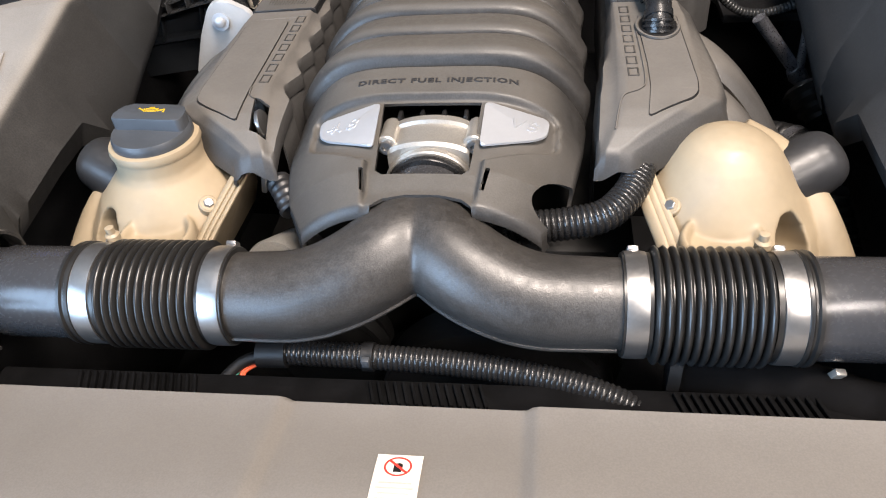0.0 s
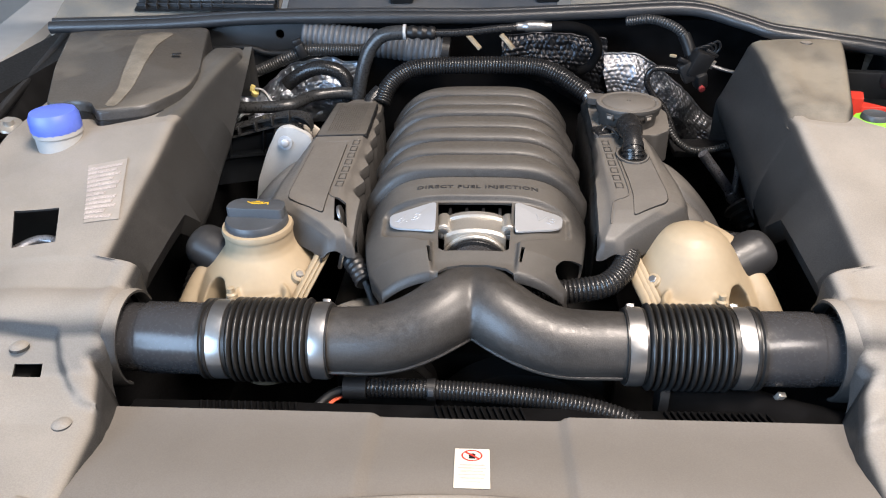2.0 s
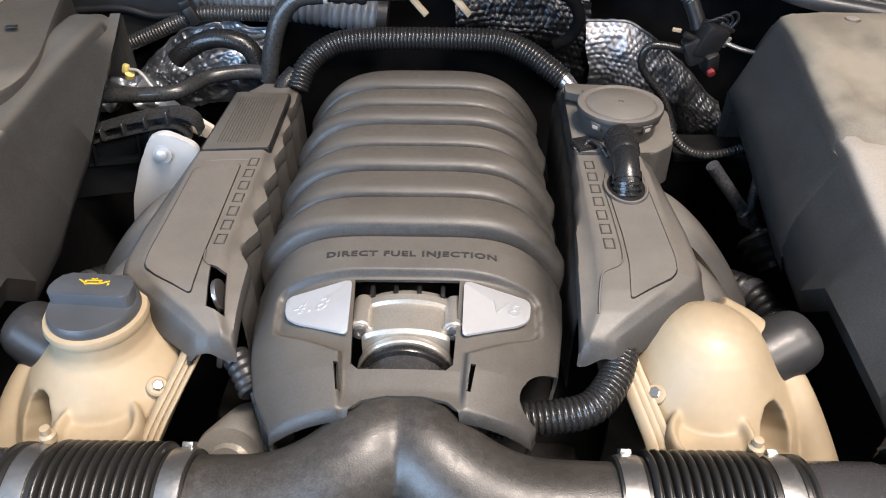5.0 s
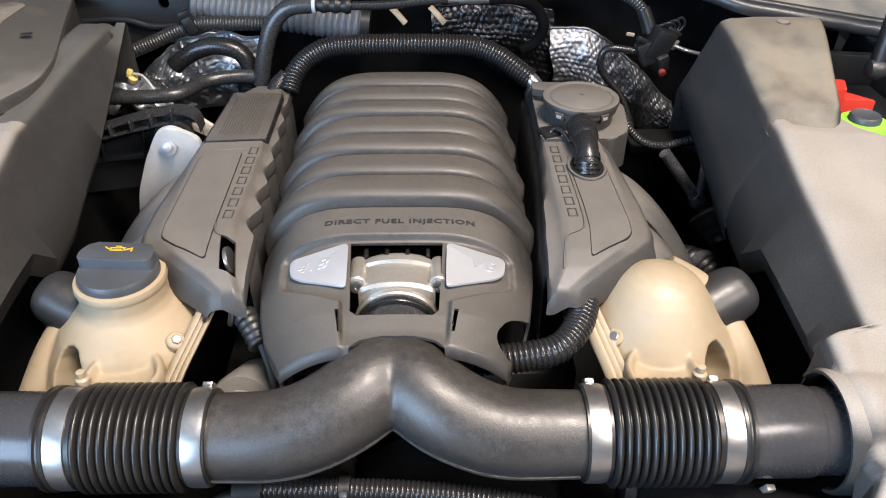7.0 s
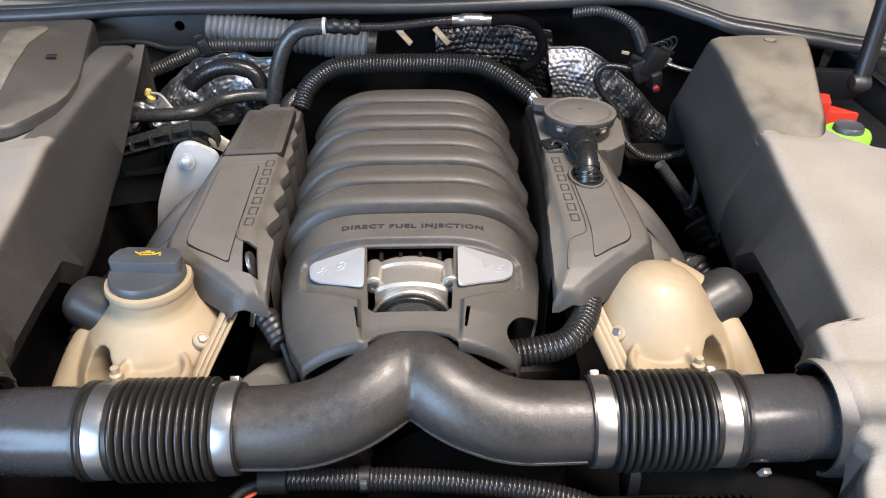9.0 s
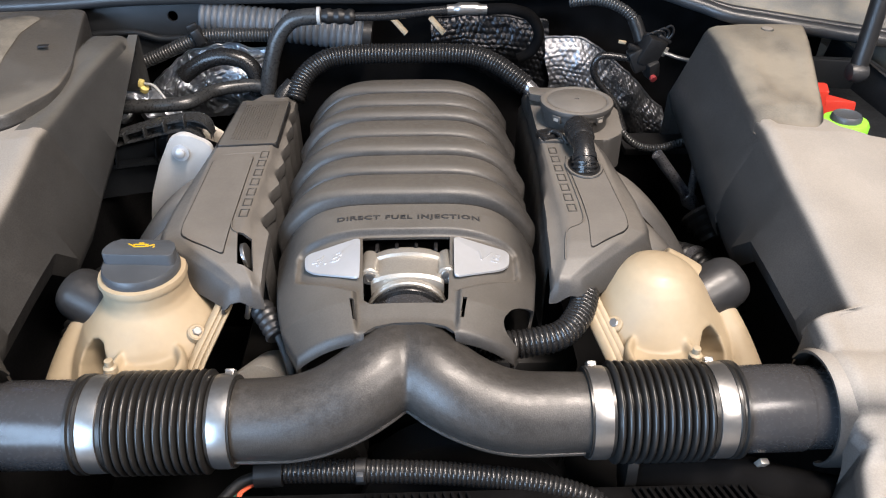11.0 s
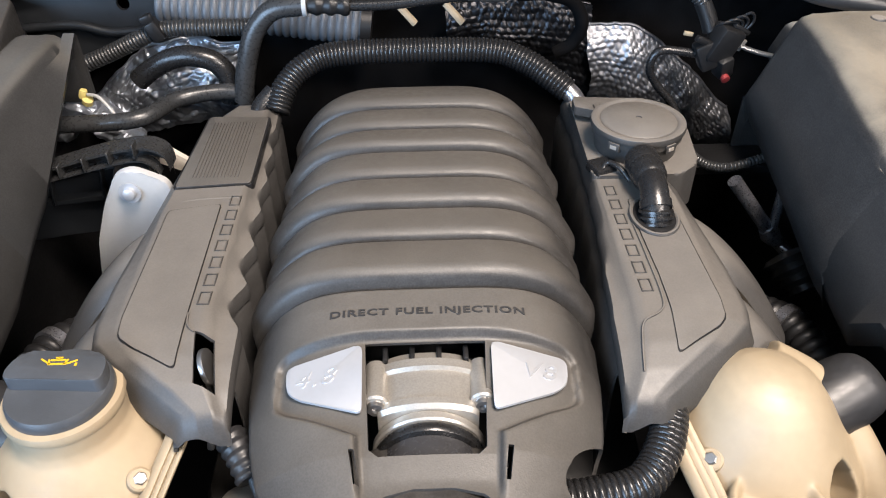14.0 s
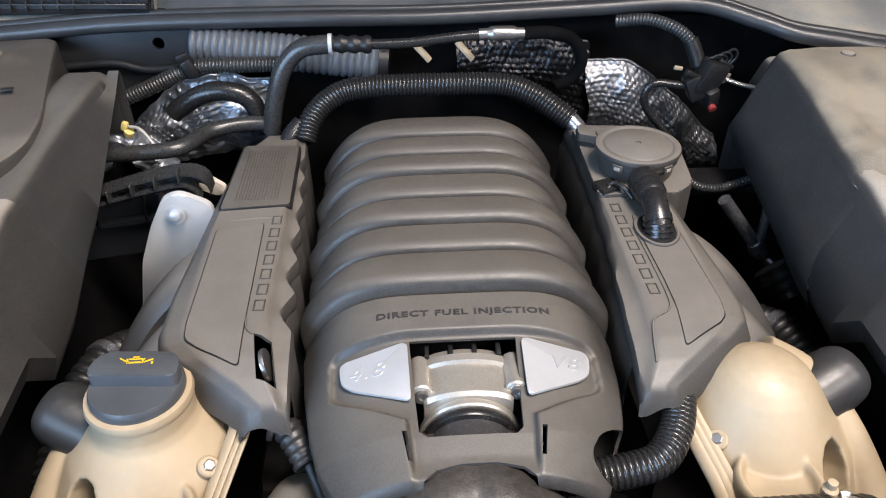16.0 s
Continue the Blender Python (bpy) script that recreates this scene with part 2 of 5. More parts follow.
def sided(bm, sx, thick):
    """A sheet built at negative x with its upper side out, thickened downwards; mirrored for the other side."""
    me = bpy.data.meshes.new("tmp")
    bm.normal_update()
    if sum(f.normal.z * f.calc_area() for f in bm.faces) < 0:
        bmesh.ops.reverse_faces(bm, faces=bm.faces[:])
    bm.to_mesh(me)
    bm.free()
    ob = new("tmp", me)
    md = ob.modifiers.new("s", "SOLIDIFY")
    md.thickness, md.offset = thick, -1.0
    res = bpy.data.meshes.new_from_object(ob.evaluated_get(bpy.context.evaluated_depsgraph_get()))
    bpy.data.objects.remove(ob)
    if sx > 0:
        res.transform(Matrix.Diagonal((-1, 1, 1, 1)))
        res.flip_normals()
    return res


def spline(points, step):
    """Points every step metres along a smooth curve through points."""
    p = [Vector(q) for q in points]
    p = [p[0] * 2 - p[1]] + p + [p[-1] * 2 - p[-2]]
    fine = []
    for i in range(1, len(p) - 2):
        for k in range(24):
            t = k / 24
            fine.append(0.5 * (2 * p[i] + (p[i + 1] - p[i - 1]) * t + (2 * p[i - 1] - 5 * p[i] + 4 * p[i + 1] - p[i + 2]) * t * t + (3 * p[i] - p[i - 1] - 3 * p[i + 1] + p[i + 2]) * t ** 3))
    fine.append(p[-2])
    d = np.concatenate([[0], np.cumsum([(b - a).length for a, b in zip(fine, fine[1:])])])
    n = max(2, int(d[-1] / step) + 1)
    xyz = np.array([tuple(q) for q in fine])
    want = np.linspace(0, d[-1], n)
    return [Vector([np.interp(w, d, xyz[:, k]) for k in range(3)]) for w in want], d[-1]


def tube(points, radius, step=0.006, seg=16, bm=None, flat=1.0):
    """A sweep along a smooth curve; radius is a number or a function of metres along and the whole length."""
    bm = bm or bmesh.new()
    pts, total = spline(points, step)
    rings, up = [], None
    for i, q in enumerate(pts):
        tan = (pts[min(i + 1, len(pts) - 1)] - pts[max(i - 1, 0)]).normalized()
        if up is None:
            up = tan.orthogonal().normalized()
        up = (up - tan * up.dot(tan)).normalized()
        side = tan.cross(up)
        r = radius(total * i / (len(pts) - 1), total) if callable(radius) else radius
        rings.append([bm.verts.new(q + (up * math.cos(a) + side * math.sin(a) * flat) * r) for a in [2 * math.pi * k / seg for k in range(seg)]])
    for a, b in zip(rings, rings[1:]):
        for k in range(seg):
            bm.faces.new((a[k], a[(k + 1) % seg], b[(k + 1) % seg], b[k]))
    bm.faces.new(rings[0])
    bm.faces.new(rings[-1])
    return bm


def corrugated(points, radius, pitch=0.0048, depth=0.0016, seg=18):
    shape = (0.0, 0.75, 1.0, 0.95, 0.6)

    def r(s, total):
        k = int(round(s / (pitch / 5))) % 5
        return radius - depth + depth * shape[k]

    return tube(points, r, pitch / 5, seg)


def lathe(profile, origin=(0, 0, 0), axis=(0, 0, 1), seg=32, bm=None, a0=0.0, a1=360.0):
    """Turns (radius, height) pairs about an axis through origin."""
    bm = bm or bmesh.new()
    q = Vector((0, 0, 1)).rotation_difference(Vector(axis))
    whole = a1 - a0 >= 359.9
    n = seg if whole else seg + 1
    cols = []
    for k in range(n):
        a = radians(a0 + (a1 - a0) * k / seg)
        cols.append([bm.verts.new(Vector(origin) + q @ Vector((r * math.cos(a), r * math.sin(a), h))) for r, h in profile])
    for k in range(seg):
        a, b = cols[k], cols[(k + 1) % n]
        for i in range(len(profile) - 1):
            bm.faces.new((a[i], b[i], b[i + 1], a[i + 1]))
    if whole:
        for i in (0, -1):
            if profile[i][0] > 1e-6:
                bm.faces.new([c[i] for c in cols])
    bmesh.ops.remove_doubles(bm, verts=bm.verts, dist=1e-6)
    return bm


def box(centre, size, turn=(0, 0, 0), bevel=0.002, bm=None, seg=2):
    own = bmesh.new()
    bmesh.ops.create_cube(own, size=1)
    bmesh.ops.scale(own, vec=size, verts=own.verts)
    if bevel:
        bmesh.ops.bevel(own, geom=own.edges[:], offset=bevel, segments=seg, profile=0.5, affect="EDGES")
    bmesh.ops.transform(own, matrix=pose(*centre, *turn), verts=own.verts)
    if bm is None:
        return own
    return merge(bm, own)


def merge(bm, other):
    me = bpy.data.meshes.new("m")
    other.to_mesh(me)
    other.free()
    bm.from_mesh(me)
    bpy.data.meshes.remove(me)
    return bm


def prism(outline, z0, z1, bevel=0.0, m=None, seg=2):
    """A plate: an outline in x, y between two heights, with rounded upper edges."""
    bm = bmesh.new()
    low = [bm.verts.new((x, y, z0)) for x, y in outline]
    high = [bm.verts.new((x, y, z1)) for x, y in outline]
    n = len(outline)
    top = bm.faces.new(high)
    bm.faces.new(low[::-1])
    for i in range(n):
        bm.faces.new((low[i], low[(i + 1) % n], high[(i + 1) % n], high[i]))
    if bevel:
        bmesh.ops.bevel(bm, geom=list(top.edges), offset=bevel, segments=seg, profile=0.5, affect="EDGES")
    if m is not None:
        bmesh.ops.transform(bm, matrix=m, verts=bm.verts)
    return bm


def loft(rows, close=False, caps=False):
    """A skin over rows of points."""
    bm = bmesh.new()
    vs = [[bm.verts.new(p) for p in row] for row in rows]
    for a, b in zip(vs, vs[1:]):
        n = len(a)
        for k in range(n if close else n - 1):
            bm.faces.new((a[k], a[(k + 1) % n], b[(k + 1) % n], b[k]))
    if caps:
        bm.faces.new(vs[0])
        bm.faces.new(vs[-1])
    return bm


def rounded(poly, r, seg=4):
    """The outline with rounded corners."""
    out, n = [], len(poly)
    for i in range(n):
        p, a, b = Vector(poly[i]), Vector(poly[i - 1]), Vector(poly[(i + 1) % n])
        u, v = (a - p), (b - p)
        d = min(r, u.length * 0.45, v.length * 0.45)
        s, e = p + u.normalized() * d, p + v.normalized() * d
        for k in range(seg + 1):
            t = k / seg
            q = s * (1 - t) ** 2 + p * 2 * t * (1 - t) + e * t * t
            out.append((q.x, q.y))
    return out


def lettering(text, size, depth, spacing=1.0, bold=0.0):
    """A mesh of raised letters, centred, lying in x, y."""
    cu = bpy.data.curves.new("letters", "FONT")
    cu.body, cu.size, cu.extrude, cu.align_x, cu.align_y, cu.space_character = text, size, depth, "CENTER", "CENTER", spacing
    cu.resolution_u, cu.offset = 3, bold
    ob = new("letters", cu)
    me = bpy.data.meshes.new_from_object(ob.evaluated_get(bpy.context.evaluated_depsgraph_get()))
    bpy.data.objects.remove(ob)
    return me


def smooth(t):
    t = min(1.0, max(0.0, t))
    return t * t * (3 - 2 * t)


def at_table(table, y):
    """Eased values between rows of (y, values...)."""
    ys = [r[0] for r in table]
    return [float(np.interp(y, ys, [r[k] for r in table])) for k in range(1, len(table[0]))]

# ---- the room ----


def slab(name, centre, size, mat, label):
    return tagged(part(name, box(centre, size, bevel=0), mat), label, name.split("_")[0], kind="structure")


slab("floor", (0, 0, -0.1), (10, 10, 0.2), M_FLOOR, "plain grey concrete workshop floor")
slab("ceiling", (0, 0, 3.7), (10, 10, 0.2), M_WALL, "plain pale workshop ceiling")
slab("wall_north", (0, 5.1, 1.8), (10, 0.2, 3.56), M_WALL, "plain pale workshop wall")
slab("wall_west", (-5.1, 0, 1.8), (0.2, 10, 3.56), M_WALL, "plain pale workshop wall")
slab("wall_south", (0, -5.1, 1.8), (10, 0.2, 3.56), M_WALL, "plain pale workshop wall")
slab("wall_east", (5.1, 0, 1.8), (0.2, 10, 3.56), M_WALL, "plain pale workshop wall")

bonnet = thing("bonnet", "raised dark bonnet over the engine bay", "bonnet")
part("bonnet_skin", loft([[(x, 0.86 - 0.72 * v, 1.20 + 0.92 * v - 0.06 * (x / 0.8) ** 2) for v in (0, 0.25, 0.5, 0.75, 1.0)] for x in np.linspace(-0.8, 0.8, 13)]), M_BLACK, bonnet)

# ---- intake pipe across the front ----
AXY, AXZ = -0.030, 0.914


def both(make):
    for sx in (-1, 1):
        make(sx)


y_pipe = thing("intake_pipe", "grained black plastic forked intake pipe in front of the engine", "pipe")
bm = bmesh.new()
for sx in (-1, 1):
    tube([(sx * 0.200, AXY, AXZ), (sx * 0.150, AXY, AXZ), (sx * 0.105, AXY, AXZ + 0.002), (sx * 0.074, AXY + 0.005, AXZ + 0.008), (sx * 0.044, AXY + 0.016, AXZ + 0.019), (sx * 0.018, AXY + 0.038, AXZ + 0.028), (sx * 0.004, AXY + 0.072, AXZ + 0.025), (0, 0.070, 0.934)],
         lambda s, t: 0.0385 + 0.003 * smooth(s / t * 1.3), 0.005, 28, bm)
    tube([(sx * 0.030, AXY + 0.030, AXZ + 0.022), (sx * 0.022, AXY + 0.062, AXZ + 0.023), (sx * 0.020, 0.070, 0.934)], 0.0380, 0.006, 28, bm)
tube([(0, AXY + 0.026, AXZ + 0.016), (0, AXY + 0.060, AXZ + 0.023), (0, 0.070, 0.934)], 0.0390, 0.006, 28, bm)
me = baked(bm, ("REMESH", dict(mode="VOXEL", voxel_size=0.0022)), ("SMOOTH", dict(factor=0.5, iterations=36)))
skin = bmesh.new()
skin.from_mesh(me)
tree = BVHTree.FromBMesh(skin)
skin.free()
part("pipe_body", me, M_PIPE, y_pipe, angle=60)
bm = bmesh.new()
path = []
for k in range(41):
    x = -0.165 + 0.33 * k / 40
    a = abs(x)
    z = at_table([(0.0, 0.917), (0.02, 0.915), (0.044, 0.908), (0.074, 0.900), (0.105, 0.896), (0.20, 0.896)], a)[0]
    hit = tree.ray_cast(Vector((x, -0.5, z)), Vector((0, 1, 0)))[0]
    path.append((x, hit.y + 0.0002, z))
tube(path, 0.0026, 0.004, 8, bm)
part("seam_flange", bm, M_PIPE, y_pipe)


def hose_clamp(sx, x, r, group="hose clamps"):
    t = thing("hose_clamp", "bright steel band clamp round the intake bellows", "clamp", group=group)
    w = 0.0085
    part("band", lathe([(r - 0.001, -w), (r + 0.0008, -w), (r + 0.0012, -w * 0.6), (r + 0.0012, w * 0.6), (r + 0.0008, w), (r - 0.001, w)], (sx * x, AXY, AXZ), (1, 0, 0), 64), M_STEEL, t)
    a = radians(52)
    c = Vector((sx * x, AXY + math.sin(a) * (r + 0.003), AXZ + math.cos(a) * (r + 0.003)))
    part("tension_lug", box(c, (0.009, 0.012, 0.005), (-52, 0, 0), 0.0012), M_STEEL, t)
    return t


def bellows_side(sx):
    t = thing("bellows_hose", "black ribbed rubber bellows joining two intake pipes", "hose", group="intake bellows")
    mid = 0.2255 if sx < 0 else 0.236
    prof = [(0.0405, -0.0465), (0.0426, -0.0455)]
    n = 12
    for k in range(n):
        h0 = -0.0455 + 0.089 * k / n
        p = 0.089 / n
        prof += [(0.0405, h0 + p * 0.08), (0.0470, h0 + p * 0.22), (0.0485, h0 + p * 0.42), (0.0485, h0 + p * 0.58), (0.0470, h0 + p * 0.78), (0.0405, h0 + p * 0.92)]
    prof += [(0.0435, 0.0435), (0.0405, 0.0445)]
    at, way = (sx * mid, AXY, AXZ), (sx, 0, 0)
    part("inner_cuff", lathe([(0.0395, -0.068), (0.0425, -0.068), (0.0428, -0.0460), (0.0395, -0.0460)], at, way, 64), M_RUBBER, t)
    part("outer_cuff", lathe([(0.0405, 0.0440), (0.0435, 0.0440), (0.0440, 0.0645), (0.0462, 0.0655), (0.0466, 0.0680), (0.0445, 0.0695), (0.0445, 0.0710), (0.0466, 0.0725), (0.0462, 0.0755), (0.0410, 0.0765)], at, way, 64), M_RUBBER, t)
    part("bellows", lathe(prof, at, way, 64), M_RUBBER, t, angle=50)
    hose_clamp(sx, mid - 0.0575, 0.0428)
    hose_clamp(sx, mid + 0.0570, 0.0443)
    d = thing("inlet_pipe", "smooth black plastic air inlet pipe end", "pipe", group="air inlet pipes")
    part("pipe_body", lathe([(0.037, mid + 0.064), (0.0415, mid + 0.066), (0.0415, 0.371), (0.0405, 0.373), (0.0395, 0.376), (0.0395, 0.470)], (0, AXY, AXZ), (sx, 0, 0), 56), M_DUCT, d)


both(bellows_side)

# ---- engine cover over the intake manifold ----
TOP = [(0.002, 0.982, 0.098), (0.012, 0.988, 0.106), (0.046, 0.997, 0.124), (0.075, 1.001, 0.132), (0.130, 1.010, 0.141), (0.172, 1.017, 0.145), (0.190, 1.019, 0.143), (0.30, 1.021, 0.143), (0.48, 1.021, 0.141), (0.565, 1.014, 0.137), (0.605, 0.990, 0.128)]
GROOVES = (0.190, 0.2435, 0.292, 0.342, 0.393, 0.438, 0.487, 0.550)


def rib_at(y):
    """Which rib a place lies on, counted from the front, and how far back along it."""
    for i, (a, b) in enumerate(zip(GROOVES, GROOVES[1:])):
        if a <= y < b:
            return i, (y - a) / (b - a)
    return -1, 0.0


def rib(y):
    """Rounded steep front, nearly level top, slow fall towards the back."""
    i, f = rib_at(y)
    if i < 0:
        return 0.0
    h = math.sqrt(max(0.0, 1 - (1 - f / 0.26) ** 2)) if f < 0.26 else 1 - 0.50 * ((f - 0.26) / 0.74) ** 1.7
    return h * (1.0 if i % 2 == 0 else 0.86)


def bulge(y):
    """How far a rib swells out at its ends; every other one reaches further."""
    i, f = rib_at(y)
    return 0.0 if i < 0 else math.sin(math.pi * min(1.0, f * 1.02)) ** 0.45 * (0.052 if i % 2 == 0 else 0.018)


def groove(y):
    """The sharp moulded line between two ribs."""
    return max(math.exp(-((y - g) / 0.0015) ** 2) for g in GROOVES[:-1])


WIN = [(-0.046, 0.140), (0.047, 0.140), (0.045, 0.098), (0.042, 0.052), (0.036, 0.046), (-0.034, 0.046), (-0.041, 0.052), (-0.044, 0.098)]
PLQ_L = [(-0.107, 0.129), (-0.048, 0.137), (-0.046, 0.077), (-0.095, 0.099), (-0.105, 0.108)]
PLQ_R = [(-x + 0.003, y) for x, y in PLQ_L]
BOW = [(-0.114, 0.135), (-0.108, 0.140), (-0.05, 0.1445), (0.05, 0.1445), (0.111, 0.140), (0.117, 0.135), (0.116, 0.100), (0.108, 0.092), (0.050, 0.060), (-0.047, 0.060), (-0.105, 0.092), (-0.113, 0.100)]

BOW = rounded(BOW, 0.011, 5)


TONGUE = [(-0.052, 0.085), (0.055, 0.085), (0.046, -0.02), (-0.043, -0.02)]


def cover_z(x, y):
    z, w = at_table(TOP, y)
    s = min(1.0, abs(x) / w)
    k = smooth((y - 0.08) / 0.10)
    z -= (0.034 + 0.008 * smooth(y / 0.06) + 0.021 * k) * s ** (3.0 + 1.6 * k)
    z += 0.0135 * rib(y) - 0.0045 * groove(y)
    z -= 0.0065 * smooth(inside_depth(x, y, BOW) / 0.0065 + 0.5) if y > 0.075 else 0.0065 * smooth(max(inside_depth(x, y, BOW), inside_depth(x, y, TONGUE)) / 0.0065 + 0.5) * smooth(y / 0.03)
    return z


ys = [0.010 + 0.171 * k / 128 for k in range(128)] + [0.181 + 0.424 * k / 430 for k in range(431)]
rows = []
for y in ys:
    w = at_table(TOP, y)[1] * (1 + bulge(y))
    row = []
    for k in range(-2, 143):
        s = max(-1.0, min(1.0, (k - 70) / 70))
        x = s * w
        z = cover_z(s * at_table(TOP, y)[1] * 0.9999, y)
        if k in (-1, 141):
            x, z = x * 1.002, z - 0.008
        if k in (-2, 142):
            x, z = x * 0.985, z - 0.026
        row.append((x, y, z))
    rows.append(row)
front = [(x, y - 0.0035, z - 0.006) for x, y, z in rows[0]]
front2 = [(x, y - 0.0035, z - 0.011) for x, y, z in rows[0]]
bm = loft([front2, front] + rows)
punch(bm, WIN)
punch(bm, [(-0.046, -0.02), (0.052, -0.02), (0.0465, 0.010), (0.038, 0.0180), (0.018, 0.0225), (-0.010, 0.0225), (-0.029, 0.0180), (-0.0385, 0.010)])
for sx in (-1, 1):
    punch(bm, [(sx * a + 0.003, b) for a, b in ((0.0535, 0.050), (0.0575, 0.050), (0.0530, 0.026), (0.0495, 0.026))])
HOSE_Y, HOSE_Z, HOSE_R = 0.044, 0.948, 0.027
engine_cover = thing("engine_cover", "charcoal ribbed plastic engine cover with silver badges", "engine cover")
shell = bmesh.new()
shell.from_mesh(sided(bm, -1, 0.003))
mouth = tube([(0.088, HOSE_Y, HOSE_Z), (0.20, HOSE_Y, HOSE_Z)], HOSE_R, 0.056, 40)
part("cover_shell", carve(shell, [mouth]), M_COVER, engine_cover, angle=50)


def lay(me, m, lift, flat=False):
    """Places a mesh and drapes it on the engine cover, or on the plane of the badge recess."""
    me.transform(m)
    for v in me.vertices:
        z = at_table(TOP, v.co.y)[0] - 0.0065 - 0.016 * max(0.0, abs(v.co.x - 0.0015) - 0.045) / 0.06 if flat else cover_z(v.co.x, v.co.y)
        v.co.z = z + lift + v.co.z
    return me


txt = lettering("DIRECT FUEL INJECTION", 0.0086, 0.0004, 1.14, 0.00022)
txt.transform(Matrix.Diagonal((1.45, 1.0, 1, 1)))
part("lettering", lay(txt, pose(0.003, 0.1640, 0), 0.0003), M_CHAR, engine_cover, "dark moulded capital letters")
for poly, word in ((PLQ_L, "4.8"), (PLQ_R, "V8")):
    bm = prism(rounded(poly, 0.006), 0, 0.0022, 0.0008)
    bmesh.ops.subdivide_edges(bm, edges=bm.edges[:], cuts=2)
    me = bpy.data.meshes.new("badge")
    bmesh.ops.recalc_face_normals(bm, faces=bm.faces)
    bm.to_mesh(me)
    bm.free()
    badge = part("badge_plate", lay(me, Matrix(), 0.0030, True), M_PLAQUE, engine_cover, "brushed silver badge plate")
    t = lettering(word, 0.0190, 0.0005, 1.18)
    t.transform(Matrix(((1.15, 0.35, 0, 0), (0, 1, 0, 0), (0, 0, 1, 0), (0, 0, 0, 1))))
    cx = sum(p[0] for p in poly) / len(poly)
    part("numeral_relief", lay(t, pose(cx + (-0.002 if word == "4.8" else 0.004), 0.114, 0), 0.0055, True), M_NUMERAL, badge)

# throttle body under the window
tb = thing("throttle_body", "cast aluminium throttle body seen through the cover", "throttle body")
rows = []
for y, dz, w in ((0.082, -0.030, 0.036), (0.083, -0.003, 0.0375), (0.086, 0.0, 0.038), (0.092, 0.0, 0.038), (0.094, -0.0022, 0.0375), (0.120, -0.0022, 0.0375), (0.122, 0.0008, 0.0385), (0.130, 0.0008, 0.0385), (0.132, -0.004, 0.037), (0.142, -0.006, 0.036)):
    rows.append([(0.0015 + w * math.sin(a), y, 0.9975 + dz - 0.016 * (1 - math.cos(a * 0.9)) - (0.03 if abs(a) > 1.5 else 0)) for a in np.linspace(-1.55, 1.55, 25)])
part("housing", loft(rows), M_ALU, tb, angle=30)
part("retaining_ring", lathe([(0.036, 0.0745), (0.0415, 0.075), (0.0428, 0.0765), (0.0428, 0.0815), (0.0415, 0.083), (0.036, 0.084)], (0.0015, 0, 0.9505), (0, 1, 0), 64), M_ALU, tb, "machined ring")
part("dark_ring", lathe([(0.034, 0.066), (0.0405, 0.0665), (0.0415, 0.068), (0.0415, 0.0725), (0.0405, 0.0740), (0.034, 0.0745)], (0.0015, 0, 0.9500), (0, 1, 0), 64), M_HOSE, tb, "glossy black ring")
part("rubber_collar", lathe([(0.030, 0.044), (0.0385, 0.045), (0.0392, 0.054), (0.0385, 0.066), (0.034, 0.067)], (0.0015, 0, 0.9475), (0, 1, 0), 56), M_DUCT, tb)
for sx in (-1, 1):
    foot = Vector((0.0025 + sx * 0.0405, 0.132, 0.985))
    way = Vector((-sx * 0.02, -1, 0.10)).normalized()
    lug = part("screw_lug", lathe([(0.0, 0.0), (0.0090, 0.0), (0.0092, 0.004), (0.0088, 0.034), (0.0098, 0.035), (0.0098, 0.040), (0.0085, 0.0415), (0.0, 0.0415)], foot, way, 24), M_ALU, tb)
    part("screw", lathe([(0.0, 0.043), (0.0024, 0.043), (0.0028, 0.0455), (0.0056, 0.0455), (0.0064, 0.043), (0.0064, 0.0405), (0, 0.0405)], foot, way, 20), M_STEEL, lug, "bright steel screw")
for k in range(4):
    part("connector_fin", box((-0.031 + 0.021 * k, 0.138, 0.988), (0.004, 0.014, 0.016), bevel=0.001), M_BLACK, tb)
part("plenum", box((0.0, 0.165, 0.945), (0.10, 0.03, 0.06), bevel=0.006), M_BLACK, tb, "black plastic plenum behind the throttle")

# ---- valve-side covers ----
SIDE = [  # y, inner x, inner z, panel-inner x, panel-outer x, panel z, shoulder x, shoulder z, foot x, foot z
    (0.098, 0.152, 0.974, 0.160, 0.172, 0.980, 0.184, 0.976, 0.204, 0.958),
    (0.118, 0.157, 0.982, 0.170, 0.196, 0.990, 0.212, 0.982, 0.230, 0.958),
    (0.142, 0.161, 0.987, 0.176, 0.226, 0.996, 0.244, 0.987, 0.262, 0.955),
    (0.166, 0.164, 0.989, 0.178, 0.244, 0.998, 0.268, 0.987, 0.286, 0.952),
    (0.190, 0.166, 0.990, 0.180, 0.248, 0.999, 0.274, 0.986, 0.296, 0.948),
    (0.240, 0.167, 0.990, 0.180, 0.250, 0.999, 0.274, 0.986, 0.310, 0.925),
    (0.340, 0.167, 0.990, 0.180, 0.252, 1.000, 0.268, 0.984, 0.318, 0.905),
    (0.430, 0.170, 0.990, 0.180, 0.246, 1.000, 0.262, 0.984, 0.312, 0.900),
    (0.520, 0.174, 0.990, 0.184, 0.236, 1.000, 0.250, 0.986, 0.290, 0.905),
    (0.575, 0.176, 0.984, 0.184, 0.222, 0.990, 0.236, 0.976, 0.262, 0.920),
]


def side_z(ax, y):
    r = at_table(SIDE, y)
    return float(np.interp(ax, [r[0], r[2], r[3], r[5], r[7]], [r[1], r[4], r[4], r[6], r[8]]))


